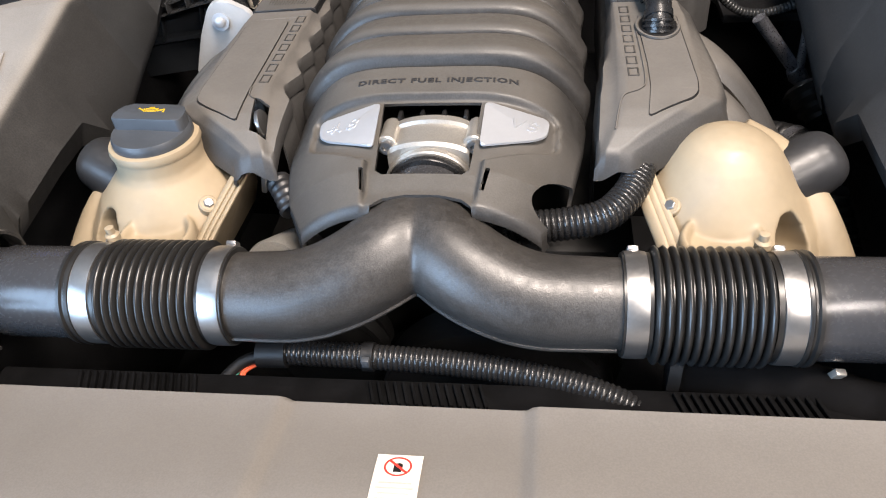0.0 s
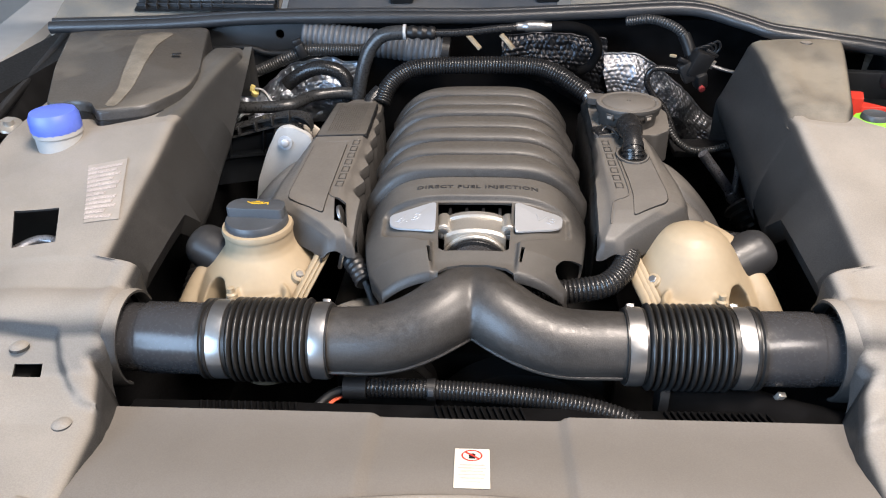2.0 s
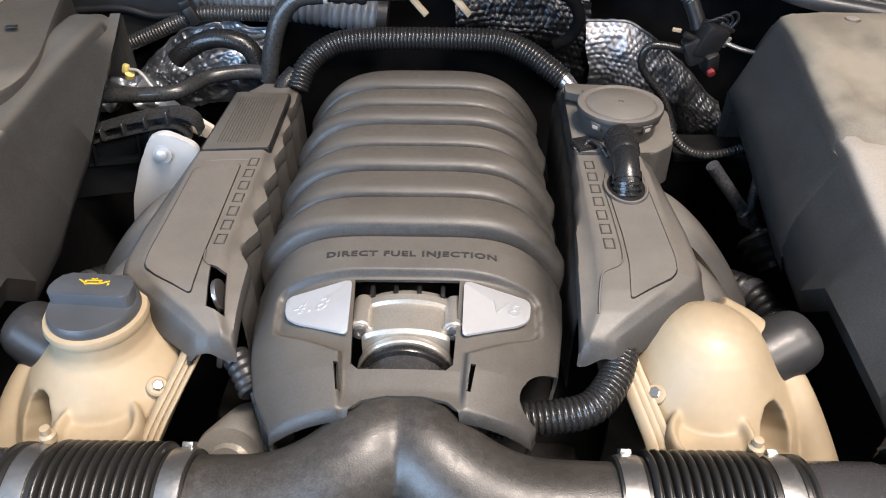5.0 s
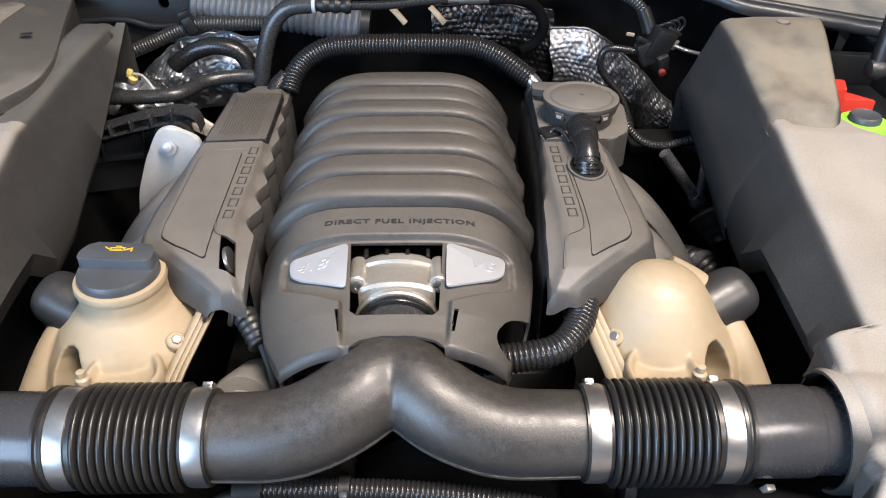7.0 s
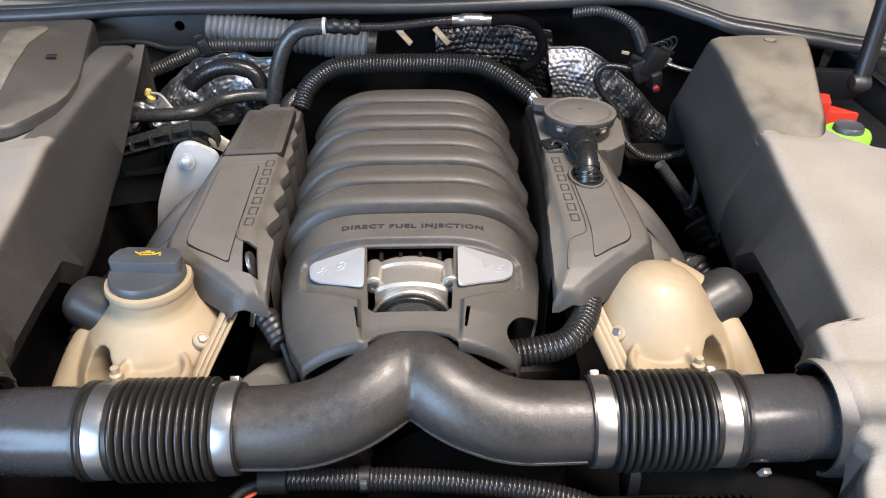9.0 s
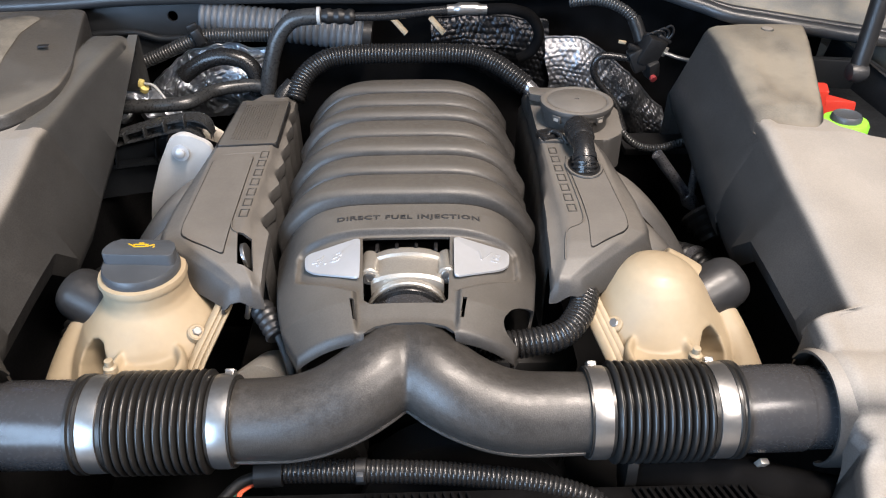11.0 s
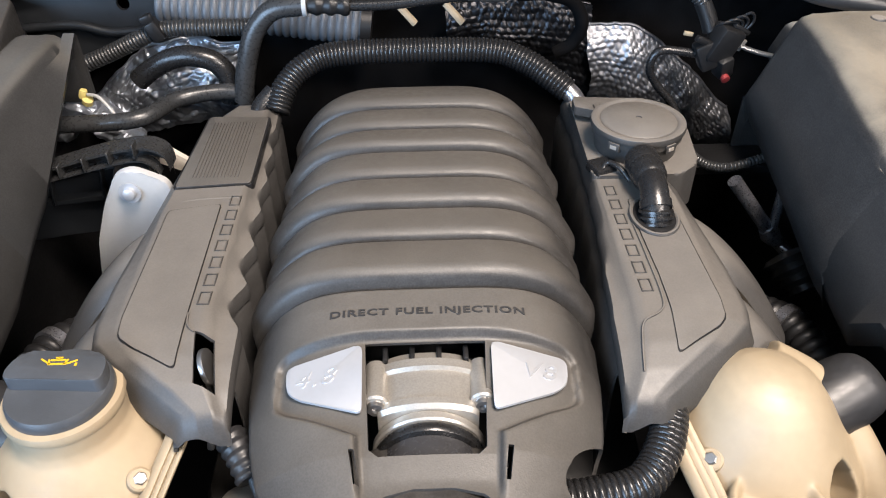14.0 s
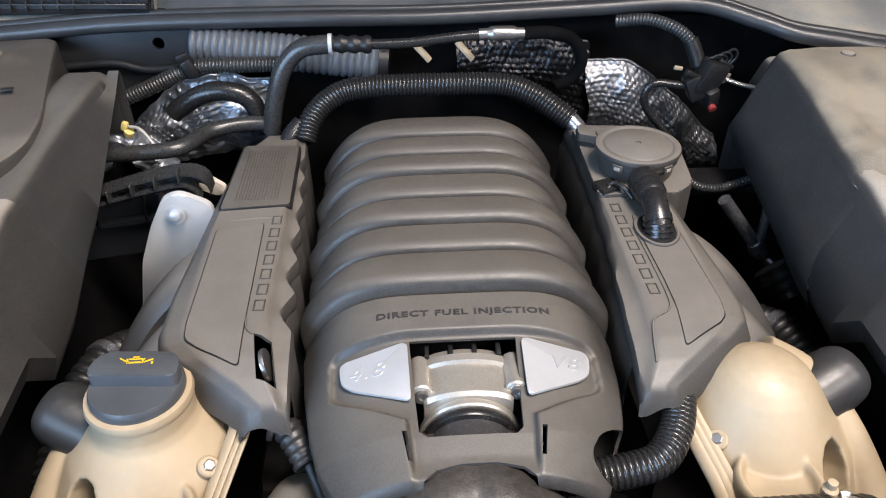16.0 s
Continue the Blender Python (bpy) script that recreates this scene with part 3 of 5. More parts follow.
def side_cover(sx):
    t = thing("valve_cover_trim", "charcoal plastic bank cover with a ribbed plate, beside the engine cover" if sx < 0 else "charcoal plastic bank cover with an oil separator, beside the engine cover", "engine cover", group="bank covers")
    rows, skirt = [], []
    for k in range(140):
        y = 0.098 + 0.477 * k / 139
        r = at_table(SIDE, y)
        low = 0.952 - 0.062 * smooth((y - 0.11) / 0.10)
        if sx < 0:
            lip = float(np.interp(y, (0.098, 0.173, 0.230, 0.341, 0.445, 0.575), (0.149, 0.151, 0.1535, 0.1585, 0.162, 0.172)))
            lip += (0.1665 - min(lip, 0.160)) * 0.8 * abs(math.sin(math.pi * (y - 0.178) / 0.0565)) ** 1.3 if 0.178 < y < 0.517 else 0.0
        else:
            lip = float(np.interp(y, (0.098, 0.143, 0.210, 0.262, 0.307, 0.367, 0.575), (0.151, 0.154, 0.158, 0.1640, 0.1680, 0.172, 0.177)))
            lip += 0.0015 * abs(math.sin(math.pi * (y - 0.178) / 0.0565)) if 0.178 < y < 0.517 else 0.0
        ix = max(lip + (0.001 if sx < 0 else -0.004), 0.153)
        pts = [(lip + 0.001, r[1] - 0.016), (lip, r[1] - 0.005), (lip + 0.002, r[1] - 0.0005)]
        if y > 0.135:
            skirt.append([(-u, y, z) for u, z in ((ix - 0.001, 0.875), (ix - 0.001, low), (ix, r[1] - 0.022), (ix + 0.006, r[1] - 0.013))])
        for u in np.linspace(min(lip + 0.004, r[2] - 0.001), r[2], 4):
            pts.append((u, side_z(u, y)))
        for u in np.linspace(r[2], r[3], 14)[1:]:
            pts.append((u, side_z(u, y)))
        for u in np.linspace(r[3], r[5], 5)[1:]:
            pts.append((u, side_z(u, y)))
        u = r[5] + 0.006
        pts += [(u, side_z(u, y) - 0.002), (u + 0.004, side_z(u, y) - 0.010), (u + 0.005, side_z(u, y) - 0.022)]
        rows.append([(-u, y, z) for u, z in pts])
    f1 = [(x * 0.995, y - 0.006, z - 0.006) for x, y, z in rows[0]]
    f2 = [(x * 0.99, y - 0.010, max(min(z, 0.953), z - 0.028 + 0.012 * smooth((abs(x) - 0.154) / 0.024))) for x, y, z in rows[0]]
    sheet = loft([f2, f1] + rows)
    if sx < 0:
        punch(sheet, [(-0.1845, 0.168), (-0.1685, 0.162), (-0.1600, 0.113), (-0.1770, 0.119)])
    on_shell = BVHTree.FromBMesh(sheet)
    part("cover_shell", sided(sheet, sx, 0.003), M_COVER_SIDE, t, angle=45)
    part("scalloped_skirt", sided(loft(skirt), sx, 0.002), M_COVER_SIDE, t, "charcoal scalloped skirt")
    for y0, reach in ((0.212, 1.0), (0.322, 1.12)):
        rows = []
        for k in range(17):
            f = k / 16
            out, drop = 0.252 + 0.100 * f * reach, 0.002 * f + 0.100 * f * f
            half = 0.040 - 0.012 * f
            row = []
            for j in range(13):
                u = -1 + j / 6
                row.append((-out + 0.010 * u * u * f, y0 - 0.050 * f * reach + half * u, 0.984 - drop - 0.016 * abs(u) ** 3.5))
            rows.append([(row[0][0], row[0][1] + 0.004, row[0][2] - 0.022)] + row + [(row[-1][0], row[-1][1] - 0.004, row[-1][2] - 0.022)])
        part("side_arm", sided(loft(rows), sx, 0.003), M_COVER_SIDE, t, "charcoal moulded side arm")
    # the raised inset panel with its dark joint
    pan = [(0.1935, 0.131), (0.232, 0.153), (0.2445, 0.164), (0.2465, 0.182), (0.2460, 0.334), (0.1975, 0.344), (0.1945, 0.176)] if sx < 0 else [(0.1985, 0.131), (0.238, 0.156), (0.2455, 0.166), (0.2475, 0.184), (0.2440, 0.330), (0.2035, 0.334), (0.2035, 0.281), (0.2050, 0.222), (0.2040, 0.176)]
    for lift, grow, mat, nm in ((0.0002, 0.0010, M_BLACK, "panel_joint"), (0.0008, 0.0, M_COVER_SIDE, "inset_panel")):
        cx, cy = 0.215, 0.24
        poly = [(cx + (x - cx) * (1 + grow / 0.03), cy + (y - cy) * (1 + grow / 0.09)) for x, y in pan]
        grid = bmesh.new()
        poly = rounded(poly, 0.006)
        vs = [grid.verts.new((x, y, 0)) for x, y in poly]
        grid.faces.new(vs)
        bmesh.ops.triangulate(grid, faces=grid.faces[:])
        bmesh.ops.subdivide_edges(grid, edges=grid.edges[:], cuts=3)
        for v in grid.verts:
            v.co = (sx * v.co.x, v.co.y, side_z(v.co.x, v.co.y) + lift)
        me = baked(grid, ("SOLIDIFY", dict(thickness=0.0012, offset=0.0)))
        part(nm, me, mat, t)
    step = [(0.1940, 0.188), (0.1925, 0.176), (0.1880, 0.169), (0.1850, 0.1665)] if sx < 0 else [(0.1990, 0.310), (0.2005, 0.247), (0.2000, 0.190), (0.1945, 0.174), (0.1785, 0.163), (0.1730, 0.145), (0.1685, 0.117)]
    line = []
    for p in spline([(x, y, 0) for x, y in step], 0.004)[0]:
        hit = on_shell.ray_cast(Vector((-p.x, p.y, 1.2)), Vector((0, 0, -1)))[0]
        if hit:
            line.append((sx * p.x, p.y, hit.z + 0.0004))
    part("moulded_step", tube(line, 0.0010, 0.003, 6), M_COVER_SIDE, t)
    # moulded maker's bars, their relief shade painted in as darker grey
    unit = None
    for k in range(7):
        y = 0.206 + 0.0240 * k
        if unit is None:
            bar = box((0.0046, 0, 0), (0.0014, 0.0165, 0.0012), bevel=0.0004, seg=1)
            box((-0.0046, 0, 0), (0.0014, 0.0165, 0.0012), bevel=0.0004, bm=bar, seg=1)
            box((0, 0.0074, 0), (0.0092, 0.0014, 0.0012), bevel=0.0004, bm=bar, seg=1)
            box((0, -0.0074, 0), (0.0092, 0.0014, 0.0012), bevel=0.0004, bm=bar, seg=1)
            o = unit = part("maker_bar", bar, M_MARK, t, "moulded maker's bar with its relief shade painted dark")
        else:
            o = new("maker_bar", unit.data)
            o.parent = t
        x = 0.1845 if sx < 0 else 0.1900
        o.location = (sx * x, y, side_z(x, y) + 0.0003)
    return t


cover_l, cover_r = side_cover(-1), side_cover(1)
# ribbed plate on one bank cover; weaker rear light painted as a darker tone
plate = prism(rounded([(-0.250, 0.374), (-0.174, 0.380), (-0.176, 0.520), (-0.244, 0.524)], 0.004), 0.992, 1.0022, 0.0008)
part("plate_joint", prism(rounded([(-0.2525, 0.3725), (-0.172, 0.3785), (-0.174, 0.5225), (-0.2465, 0.5265)], 0.005), 0.992, 1.0008, 0.0004), M_BLACK, cover_l)
part("ribbed_plate", plate, M_COVER, cover_l, "charcoal ribbed plate")
for k in range(14):
    x = -0.236 + 0.0036 * k
    part("plate_rib", box((x, 0.450, 1.0024), (0.0012, 0.118, 0.0008), bevel=0.0003, seg=1), M_COVER, cover_l)
part("moulded_step", tube([(-0.256, 0.346, 0.9915), (-0.246, 0.350, 0.9960), (-0.215, 0.356, 0.9970), (-0.182, 0.357, 0.9968)], 0.0036, 0.003, 10), M_COVER_SIDE, cover_l)
eye = thing("lifting_eye", "bright steel lifting eye beneath the bank cover", "bracket")
bm = lathe([(0.006, -0.002), (0.015, -0.002), (0.0155, 0), (0.015, 0.002), (0.006, 0.002)], (-0.172, 0.143, 0.982), (0.95, 0.1, 0.25), 28)
part("eye_ring", bm, M_STEEL, eye)
part("stem", box((-0.172, 0.143, 0.955), (0.004, 0.02, 0.05), (0, 0, 0), 0.001), M_STEEL, eye)

# oil separator on the other bank cover
sep = thing("oil_separator", "round black oil separator with a lid on the bank cover", "separator")
SC = (0.2330, 0.432)
part("base_box", prism(rounded([(0.176, 0.372), (0.268, 0.372), (0.292, 0.392), (0.302, 0.470), (0.286, 0.525), (0.180, 0.545)], 0.008), 0.955, 1.004, 0.004), M_COVER_SIDE, sep)
part("drum", lathe([(0.0, 0.995), (0.0420, 0.995), (0.0435, 1.006), (0.0440, 1.020), (0.0480, 1.022), (0.0485, 1.029), (0.044, 1.030), (0, 1.030)], (*SC, 0), seg=56), M_COVER_SIDE, sep)
part("lid", lathe([(0.0, 1.029), (0.0495, 1.029), (0.0505, 1.032), (0.0495, 1.0355), (0.0455, 1.0370), (0.0425, 1.0362), (0.0405, 1.0350), (0.0385, 1.0366), (0.010, 1.0378), (0.0032, 1.0378), (0.0028, 1.0366), (0.0, 1.0366)], (*SC, 0), seg=64), M_COVER_SIDE, sep)
for a0 in (228, 268, 300):
    a = radians(a0)
    clip = part("lid_clip", box((SC[0] + 0.0485 * math.cos(a), SC[1] + 0.0485 * math.sin(a), 1.0235), (0.004, 0.013, 0.010), (0, 0, a0), 0.001), M_COVER_SIDE, sep)
    part("clip_window", box((SC[0] + 0.0502 * math.cos(a), SC[1] + 0.0502 * math.sin(a), 1.0235), (0.0012, 0.0075, 0.0045), (0, 0, a0), 0.0004, seg=1), M_LABEL, clip, "pale clip window")
part("comb_plate", prism(rounded([(0.176, 0.490), (0.196, 0.480), (0.262, 0.492), (0.262, 0.506), (0.196, 0.512), (0.178, 0.516)], 0.004), 1.012, 1.022, 0.0015), M_COVER_SIDE, sep)
for k in range(8):
    part("comb_slot", box((0.198 + 0.0078 * k, 0.486 + 0.0007 * k, 1.0215), (0.0016, 0.014, 0.0022), (0, 0, 0), 0.0004, seg=1), M_BLACK, sep)
part("side_clip", tube([(0.184, 0.374, 1.000), (0.192, 0.384, 1.012), (0.203, 0.374, 1.012), (0.212, 0.362, 1.004)], 0.0030, 0.003, 10), M_HOSE, sep, "glossy black clip")
part("side_pocket", box((0.188, 0.388, 1.003), (0.024, 0.026, 0.012), (0, 0, 20), 0.003), M_HOSE, sep, "glossy black pocket")
ring = [(0.222 + 0.0215 * math.cos(a), 0.303 + 0.030 * math.sin(a)) for a in [2 * math.pi * k / 36 for k in range(36)]]
# no hollow is cut: a black plate paints the recess's shade
part("pocket_shade", prism(ring, 0.985, 1.0022, 0.0004), M_BLACK, cover_r, "flat black oval painting the shade of the elbow's pocket")
part("pocket_rim", tube([(x, y, 1.0014) for x, y in ring + ring[:1]], 0.0022, 0.003, 8), M_COVER_SIDE, cover_r)
elbow = thing("elbow_connector", "glossy black elbow connector on the bank cover", "connector")
part("elbow_pipe", tube([(0.224, 0.372, 1.012), (0.224, 0.345, 1.022), (0.223, 0.318, 1.020), (0.222, 0.300, 1.006), (0.222, 0.294, 0.985)], 0.0135, 0.004, 20), M_HOSE, elbow)
part("elbow_collar", lathe([(0.013, -0.030), (0.0175, -0.030), (0.0175, -0.014), (0.0165, -0.012), (0.0175, -0.008), (0.0172, -0.002), (0.0160, 0.000), (0.0165, 0.006), (0.0145, 0.010), (0.013, 0.012)], (0.224, 0.344, 1.022), (0, -1, 0.05), 28), M_HOSE, elbow)
part("release_ring", lathe([(0.013, -0.004), (0.0152, -0.004), (0.0152, 0.004), (0.013, 0.004)], (0.2225, 0.306, 1.012), (0, -0.8, -0.6), 28), M_HOSE, elbow)
for k in range(3):
    part("seal_ring", lathe([(0.013, -0.0019), (0.0162, -0.0012), (0.0162, 0.0012), (0.013, 0.0019)], (0.2222, 0.3015 - 0.0022 * k, 1.0085 - 0.0055 * k), (0, -0.45, -0.89), 24), M_HOSE, elbow)
part("base_ring", lathe([(0.0135, 0.996), (0.0195, 0.996), (0.0185, 1.001), (0.0135, 1.001)], (0.222, 0.294, 0), seg=28), M_BLACK, elbow)

# ---- cream filler tanks ----


def tank(sx):
    left = sx < 0
    t = thing("filler_tank", "cream plastic oil filler tank with a dark cap" if left else "cream plastic domed tank behind the intake bellows", "tank", group="cream tanks")
    c = (sx * 0.275, 0.116)
    cone = [(0.0, 0.83), (0.112, 0.83), (0.104, 0.868), (0.088, 0.903)]
    if left:
        cone += [(0.071, 0.929), (0.055, 0.946), (0.0460, 0.955), (0.0430, 0.963), (0.0430, 0.984), (0, 0.984)]
    else:
        cone += [(0.069, 0.931), (0.060, 0.944), (0.052, 0.956), (0.044, 0.967), (0.035, 0.976), (0.026, 0.982), (0.015, 0.986), (0.006, 0.9875), (0.0, 0.9875)]
    bm = lathe(cone, (c[0] if left else 0.270, c[1], 0), seg=56)
    # the welded side is cut straight
    a, b = Vector((sx * 0.197, 0.112, 0)), Vector((sx * 0.233, 0.000, 0))
    nrm = Vector(((b - a).y, -(b - a).x, 0)).normalized()
    if nrm.x * sx > 0:
        nrm = -nrm
    # it falls back below the flange
    along = Vector((sx * 0.030, -0.116, -0.060)).normalized()
    nrm = nrm + Vector((0, 0, -0.6))
    nrm = (nrm - along * nrm.dot(along)).normalized()
    a.z = 0.938
    res = bmesh.ops.bisect_plane(bm, geom=bm.verts[:] + bm.edges[:] + bm.faces[:], plane_co=a, plane_no=nrm, clear_outer=True)
    bmesh.ops.holes_fill(bm, edges=[e for e in res["geom_cut"] if isinstance(e, bmesh.types.BMEdge)])
    # hollow between the body and its outer rib
    scoop = lathe([(0, -1), (0.5, -0.87), (0.87, -0.5), (1, 0), (0.87, 0.5), (0.5, 0.87), (0, 1)], seg=32)
    bmesh.ops.transform(scoop, matrix=pose(sx * 0.328, 0.038, 0.912, -30, 0, sx * 22) @ Matrix.Diagonal((0.020, 0.058, 0.038, 1)), verts=scoop.verts)
    me = carve(bm, [scoop])
    bm = bmesh.new()
    bm.from_mesh(me)
    lathe([(0.0, 0.82), (0.037, 0.82), (0.037, 0.926), (0.0355, 0.9315), (0.0325, 0.9330), (0.0295, 0.9300), (0.0270, 0.9235), (0.012, 0.9215), (0, 0.9215)], (sx * 0.258, 0.034, 0), seg=48, bm=bm)
    tube([(sx * 0.284, 0.154, 0.942 if left else 0.956), (sx * 0.322, 0.138, 0.930 if left else 0.938), (sx * 0.351, 0.108, 0.905), (sx * 0.370, 0.070, 0.866), (sx * 0.382, 0.020, 0.822)], 0.021, 0.008, 24, bm)
    tube([(sx * 0.285, 0.130, 0.895), (sx * 0.292, 0.200, 0.892), (sx * 0.296, 0.270, 0.885), (sx * 0.296, 0.330, 0.870)], 0.034, 0.01, 20, bm)
    me = baked(bm, ("REMESH", dict(mode="VOXEL", voxel_size=0.0018)), ("SMOOTH", dict(factor=0.5, iterations=8)))
    part("tank_body", me, M_CREAM, t, angle=60)
    # welded flange along the inner side
    for k in range(3):
        o = 0.0058 * k
        fl = tube([(sx * (0.208 - o), 0.136, 0.936), (sx * (0.202 - o), 0.120, 0.944), (sx * (0.201 - o), 0.104, 0.944), (sx * (0.210 - o), 0.074, 0.932), (sx * (0.222 - o), 0.036, 0.914), (sx * (0.232 - o), 0.004, 0.884)], 0.0075 - 0.0008 * k, 0.005, 14, None, 0.42)
        part("weld_flange", fl, M_CREAM, t)
    boss = part("bolt_boss", lathe([(0, -0.014), (0.0100, -0.014), (0.0092, -0.001), (0.0076, 0.0005), (0.0, 0.0005)], (sx * 0.217, 0.073, 0.937), (-sx * 0.45, -0.35, 0.8), 24), M_CREAM, t)
    part("bolt", lathe([(0, 0.0), (0.0052, 0.0), (0.0052, 0.0020), (0.0042, 0.0028), (0, 0.0028)], (sx * 0.217, 0.073, 0.937), (-sx * 0.45, -0.35, 0.8), 6), M_STEEL, boss, "steel hexagon bolt")
    part("vent_nipple", lathe([(0, 0.905), (0.0045, 0.905), (0.0045, 0.945), (0.0065, 0.946), (0.0065, 0.952), (0.004, 0.954), (0.004, 0.960), (0, 0.961)], (sx * 0.280, 0.006, 0), seg=14), M_CREAM, t)
    if left:
        part("neck_ring", lathe([(0.036, 0.977), (0.0438, 0.977), (0.0450, 0.981), (0.0438, 0.9855), (0.036, 0.987)], (*c, 0), seg=40), M_CREAM, t)
        prof = [(0.0, 0.984), (0.0385, 0.984), (0.0395, 0.987), (0.0390, 0.993), (0.0375, 0.996), (0.0, 0.997)]
        cap = part("filler_cap", lathe(prof, (*c, 0), seg=48), M_CAP, t, "slate grey screw cap with a grip bar")
        grip = prism(rounded([(-0.0375, -0.006), (0.0375, -0.006), (0.0365, 0.010), (0.030, 0.0225), (-0.030, 0.0225), (-0.0365, 0.010)], 0.008, 6), 0.990, 1.009, 0.0014, pose(*c, 0, 0, 0, -4))
        part("grip_bar", grip, M_CAP, cap)
        sym = bmesh.new()
        for (x, y, w, h, r) in ((0, 0, 0.015, 0.0016, 0), (0, 0.005, 0.013, 0.0014, 0), (-0.007, 0.0025, 0.0014, 0.006, 20), (0.007, 0.0025, 0.0014, 0.006, -20), (-0.011, 0.004, 0.009, 0.0014, -35), (0.012, 0.0022, 0.009, 0.0014, 25), (0.0, 0.008, 0.006, 0.0014, 0), (0.0, 0.0065, 0.0014, 0.003, 0), (0.016, -0.001, 0.0018, 0.003, 0)):
            box((c[0] + x * 0.9, c[1] + 0.009 + y * 0.8, 1.0093), (w * 0.9, h * 0.9, 0.0006), (0, 0, r), 0, sym)
        part("oil_symbol", sym, M_YELLOW, cap, "yellow printed oil can symbol")
    return t


both(tank)


def round_duct(sx):
    t = thing("duct_elbow", "dark grey rounded plastic duct end behind the tank", "duct", group="duct ends")
    bm = tube([(sx * 0.290, 0.110, 0.908), (sx * 0.325, 0.126, 0.926), (sx * 0.352, 0.136, 0.937)], 0.031, 0.006, 32)
    bm = merge(bm, lathe([(0.0, 0.026), (0.017, 0.0255), (0.024, 0.021), (0.029, 0.012), (0.031, -0.004)], (sx * 0.352, 0.136, 0.937), (sx * 0.86, 0.26, 0.42), 32))
    part("duct_body", baked(bm, ("REMESH", dict(mode="VOXEL", voxel_size=0.003)), ("SMOOTH", dict(factor=0.5, iterations=6))), M_CHAR, t)


both(round_duct)

# ---- corrugated hoses and looms ----
h = thing("breather_hose", "black corrugated breather hose over the back of the engine", "hose")
part("corrugated_tube", corrugated([(-0.174, 0.560, 0.988), (-0.164, 0.580, 1.010), (-0.140, 0.602, 1.028), (-0.100, 0.616, 1.037), (0.0, 0.617, 1.039), (0.092, 0.616, 1.037), (0.134, 0.602, 1.028), (0.164, 0.584, 1.013), (0.184, 0.572, 1.001)], 0.0155, 0.0052, 0.0018), M_HOSE, h)
for sx in (-1, 1):
    part("end_fitting", tube([(sx * 0.178, 0.578, 1.006), (sx * 0.192, 0.566, 0.994), (sx * 0.197, 0.560, 0.984)], 0.0115, 0.004, 18), M_ROD if sx > 0 else M_HOSE, h)
h = thing("vent_hose", "short black corrugated hose from cover to bank", "hose")
part("corrugated_tube", corrugated([(0.070, 0.040, 0.935), (0.125, 0.042, 0.940), (0.158, 0.050, 0.943), (0.179, 0.075, 0.946), (0.190, 0.100, 0.950), (0.196, 0.128, 0.954), (0.200, 0.150, 0.955)], 0.0150, 0.0052, 0.0017), M_HOSE, h)
part("hose_collar", lathe([(0.013, -0.007), (0.0175, -0.007), (0.0175, 0.005), (0.013, 0.007)], (0.197, 0.134, 0.955), (0.15, 1, 0), 28), M_BLACK, h)
h = thing("front_loom", "black corrugated wiring loom below the intake pipe", "wiring loom")
part("corrugated_tube", corrugated([(-0.128, -0.048, 0.862), (-0.045, -0.050, 0.862), (0.040, -0.054, 0.860), (0.110, -0.064, 0.858), (0.160, -0.078, 0.855), (0.195, -0.092, 0.845)], 0.0115, 0.0046, 0.0014), M_HOSE, h)
part("end_sleeve", tube([(-0.146, -0.050, 0.862), (-0.120, -0.049, 0.862)], 0.0135, 0.01, 20), M_BLACK, h)
part("cable_tie", lathe([(0.0115, -0.005), (0.0130, -0.005), (0.0130, 0.005), (0.0115, 0.005)], (-0.045, -0.050, 0.862), (1, 0, 0), 24), M_BLACK, h)
part("tie_head", box((-0.045, -0.062, 0.868), (0.007, 0.006, 0.009), bevel=0.001), M_CAP, h)
for k, (mat, dz) in enumerate(((M_BLACK, 0.0), (M_WIRE_G, -0.003), (M_WIRE_R, -0.006), (M_WIRE_R, -0.009))):
    part("wire", tube([(-0.135, -0.051, 0.862 + dz * 0.6), (-0.160, -0.058 - 0.002 * k, 0.858 + dz), (-0.182 + 0.012 * k, -0.078, 0.846 + dz)], 0.0055 if k == 0 else 0.0017, 0.005, 10), mat, h, "bare coloured wire" if k else "black sheathed cable")

# ---- front panel ----
panel = thing("front_panel", "dusty grey plastic panel across the front of the bay", "panel", kind="")
tagged(panel, kind="structure")
rows = []
for k in range(40):
    v = k / 39
    y = -0.113 - 0.137 * v
    row = []
    for i in range(161):
        x = -0.400 + 0.800 * i / 160
        a = abs(x - 0.0)
        z = 0.877 + 0.016 * smooth(v * 1.2)
        z += 0.006 * smooth((a - 0.098) / 0.010 + 0.5) * (1 - 0.2 * v)
        row.append((x, y - 0.022 * v + 0.036 * smooth(1 - a / 0.30) * v, z))
    rows.append(row)
edge = [(x, y + 0.004, z - 0.006) for x, y, z in rows[0]]
edge2 = [(x, y + 0.004, z - 0.05) for x, y, z in rows[0]]
part("panel_skin", sided(loft([edge2, edge] + rows), -1, 0.003), M_PANEL, panel, angle=50)
st = thing("warning_sticker", "white warning sticker with a red prohibition sign on the panel", "sticker")


def panel_z(x, y):
    return 0.877 + 0.016 * smooth((-0.113 - y) / 0.123 * 1.2)


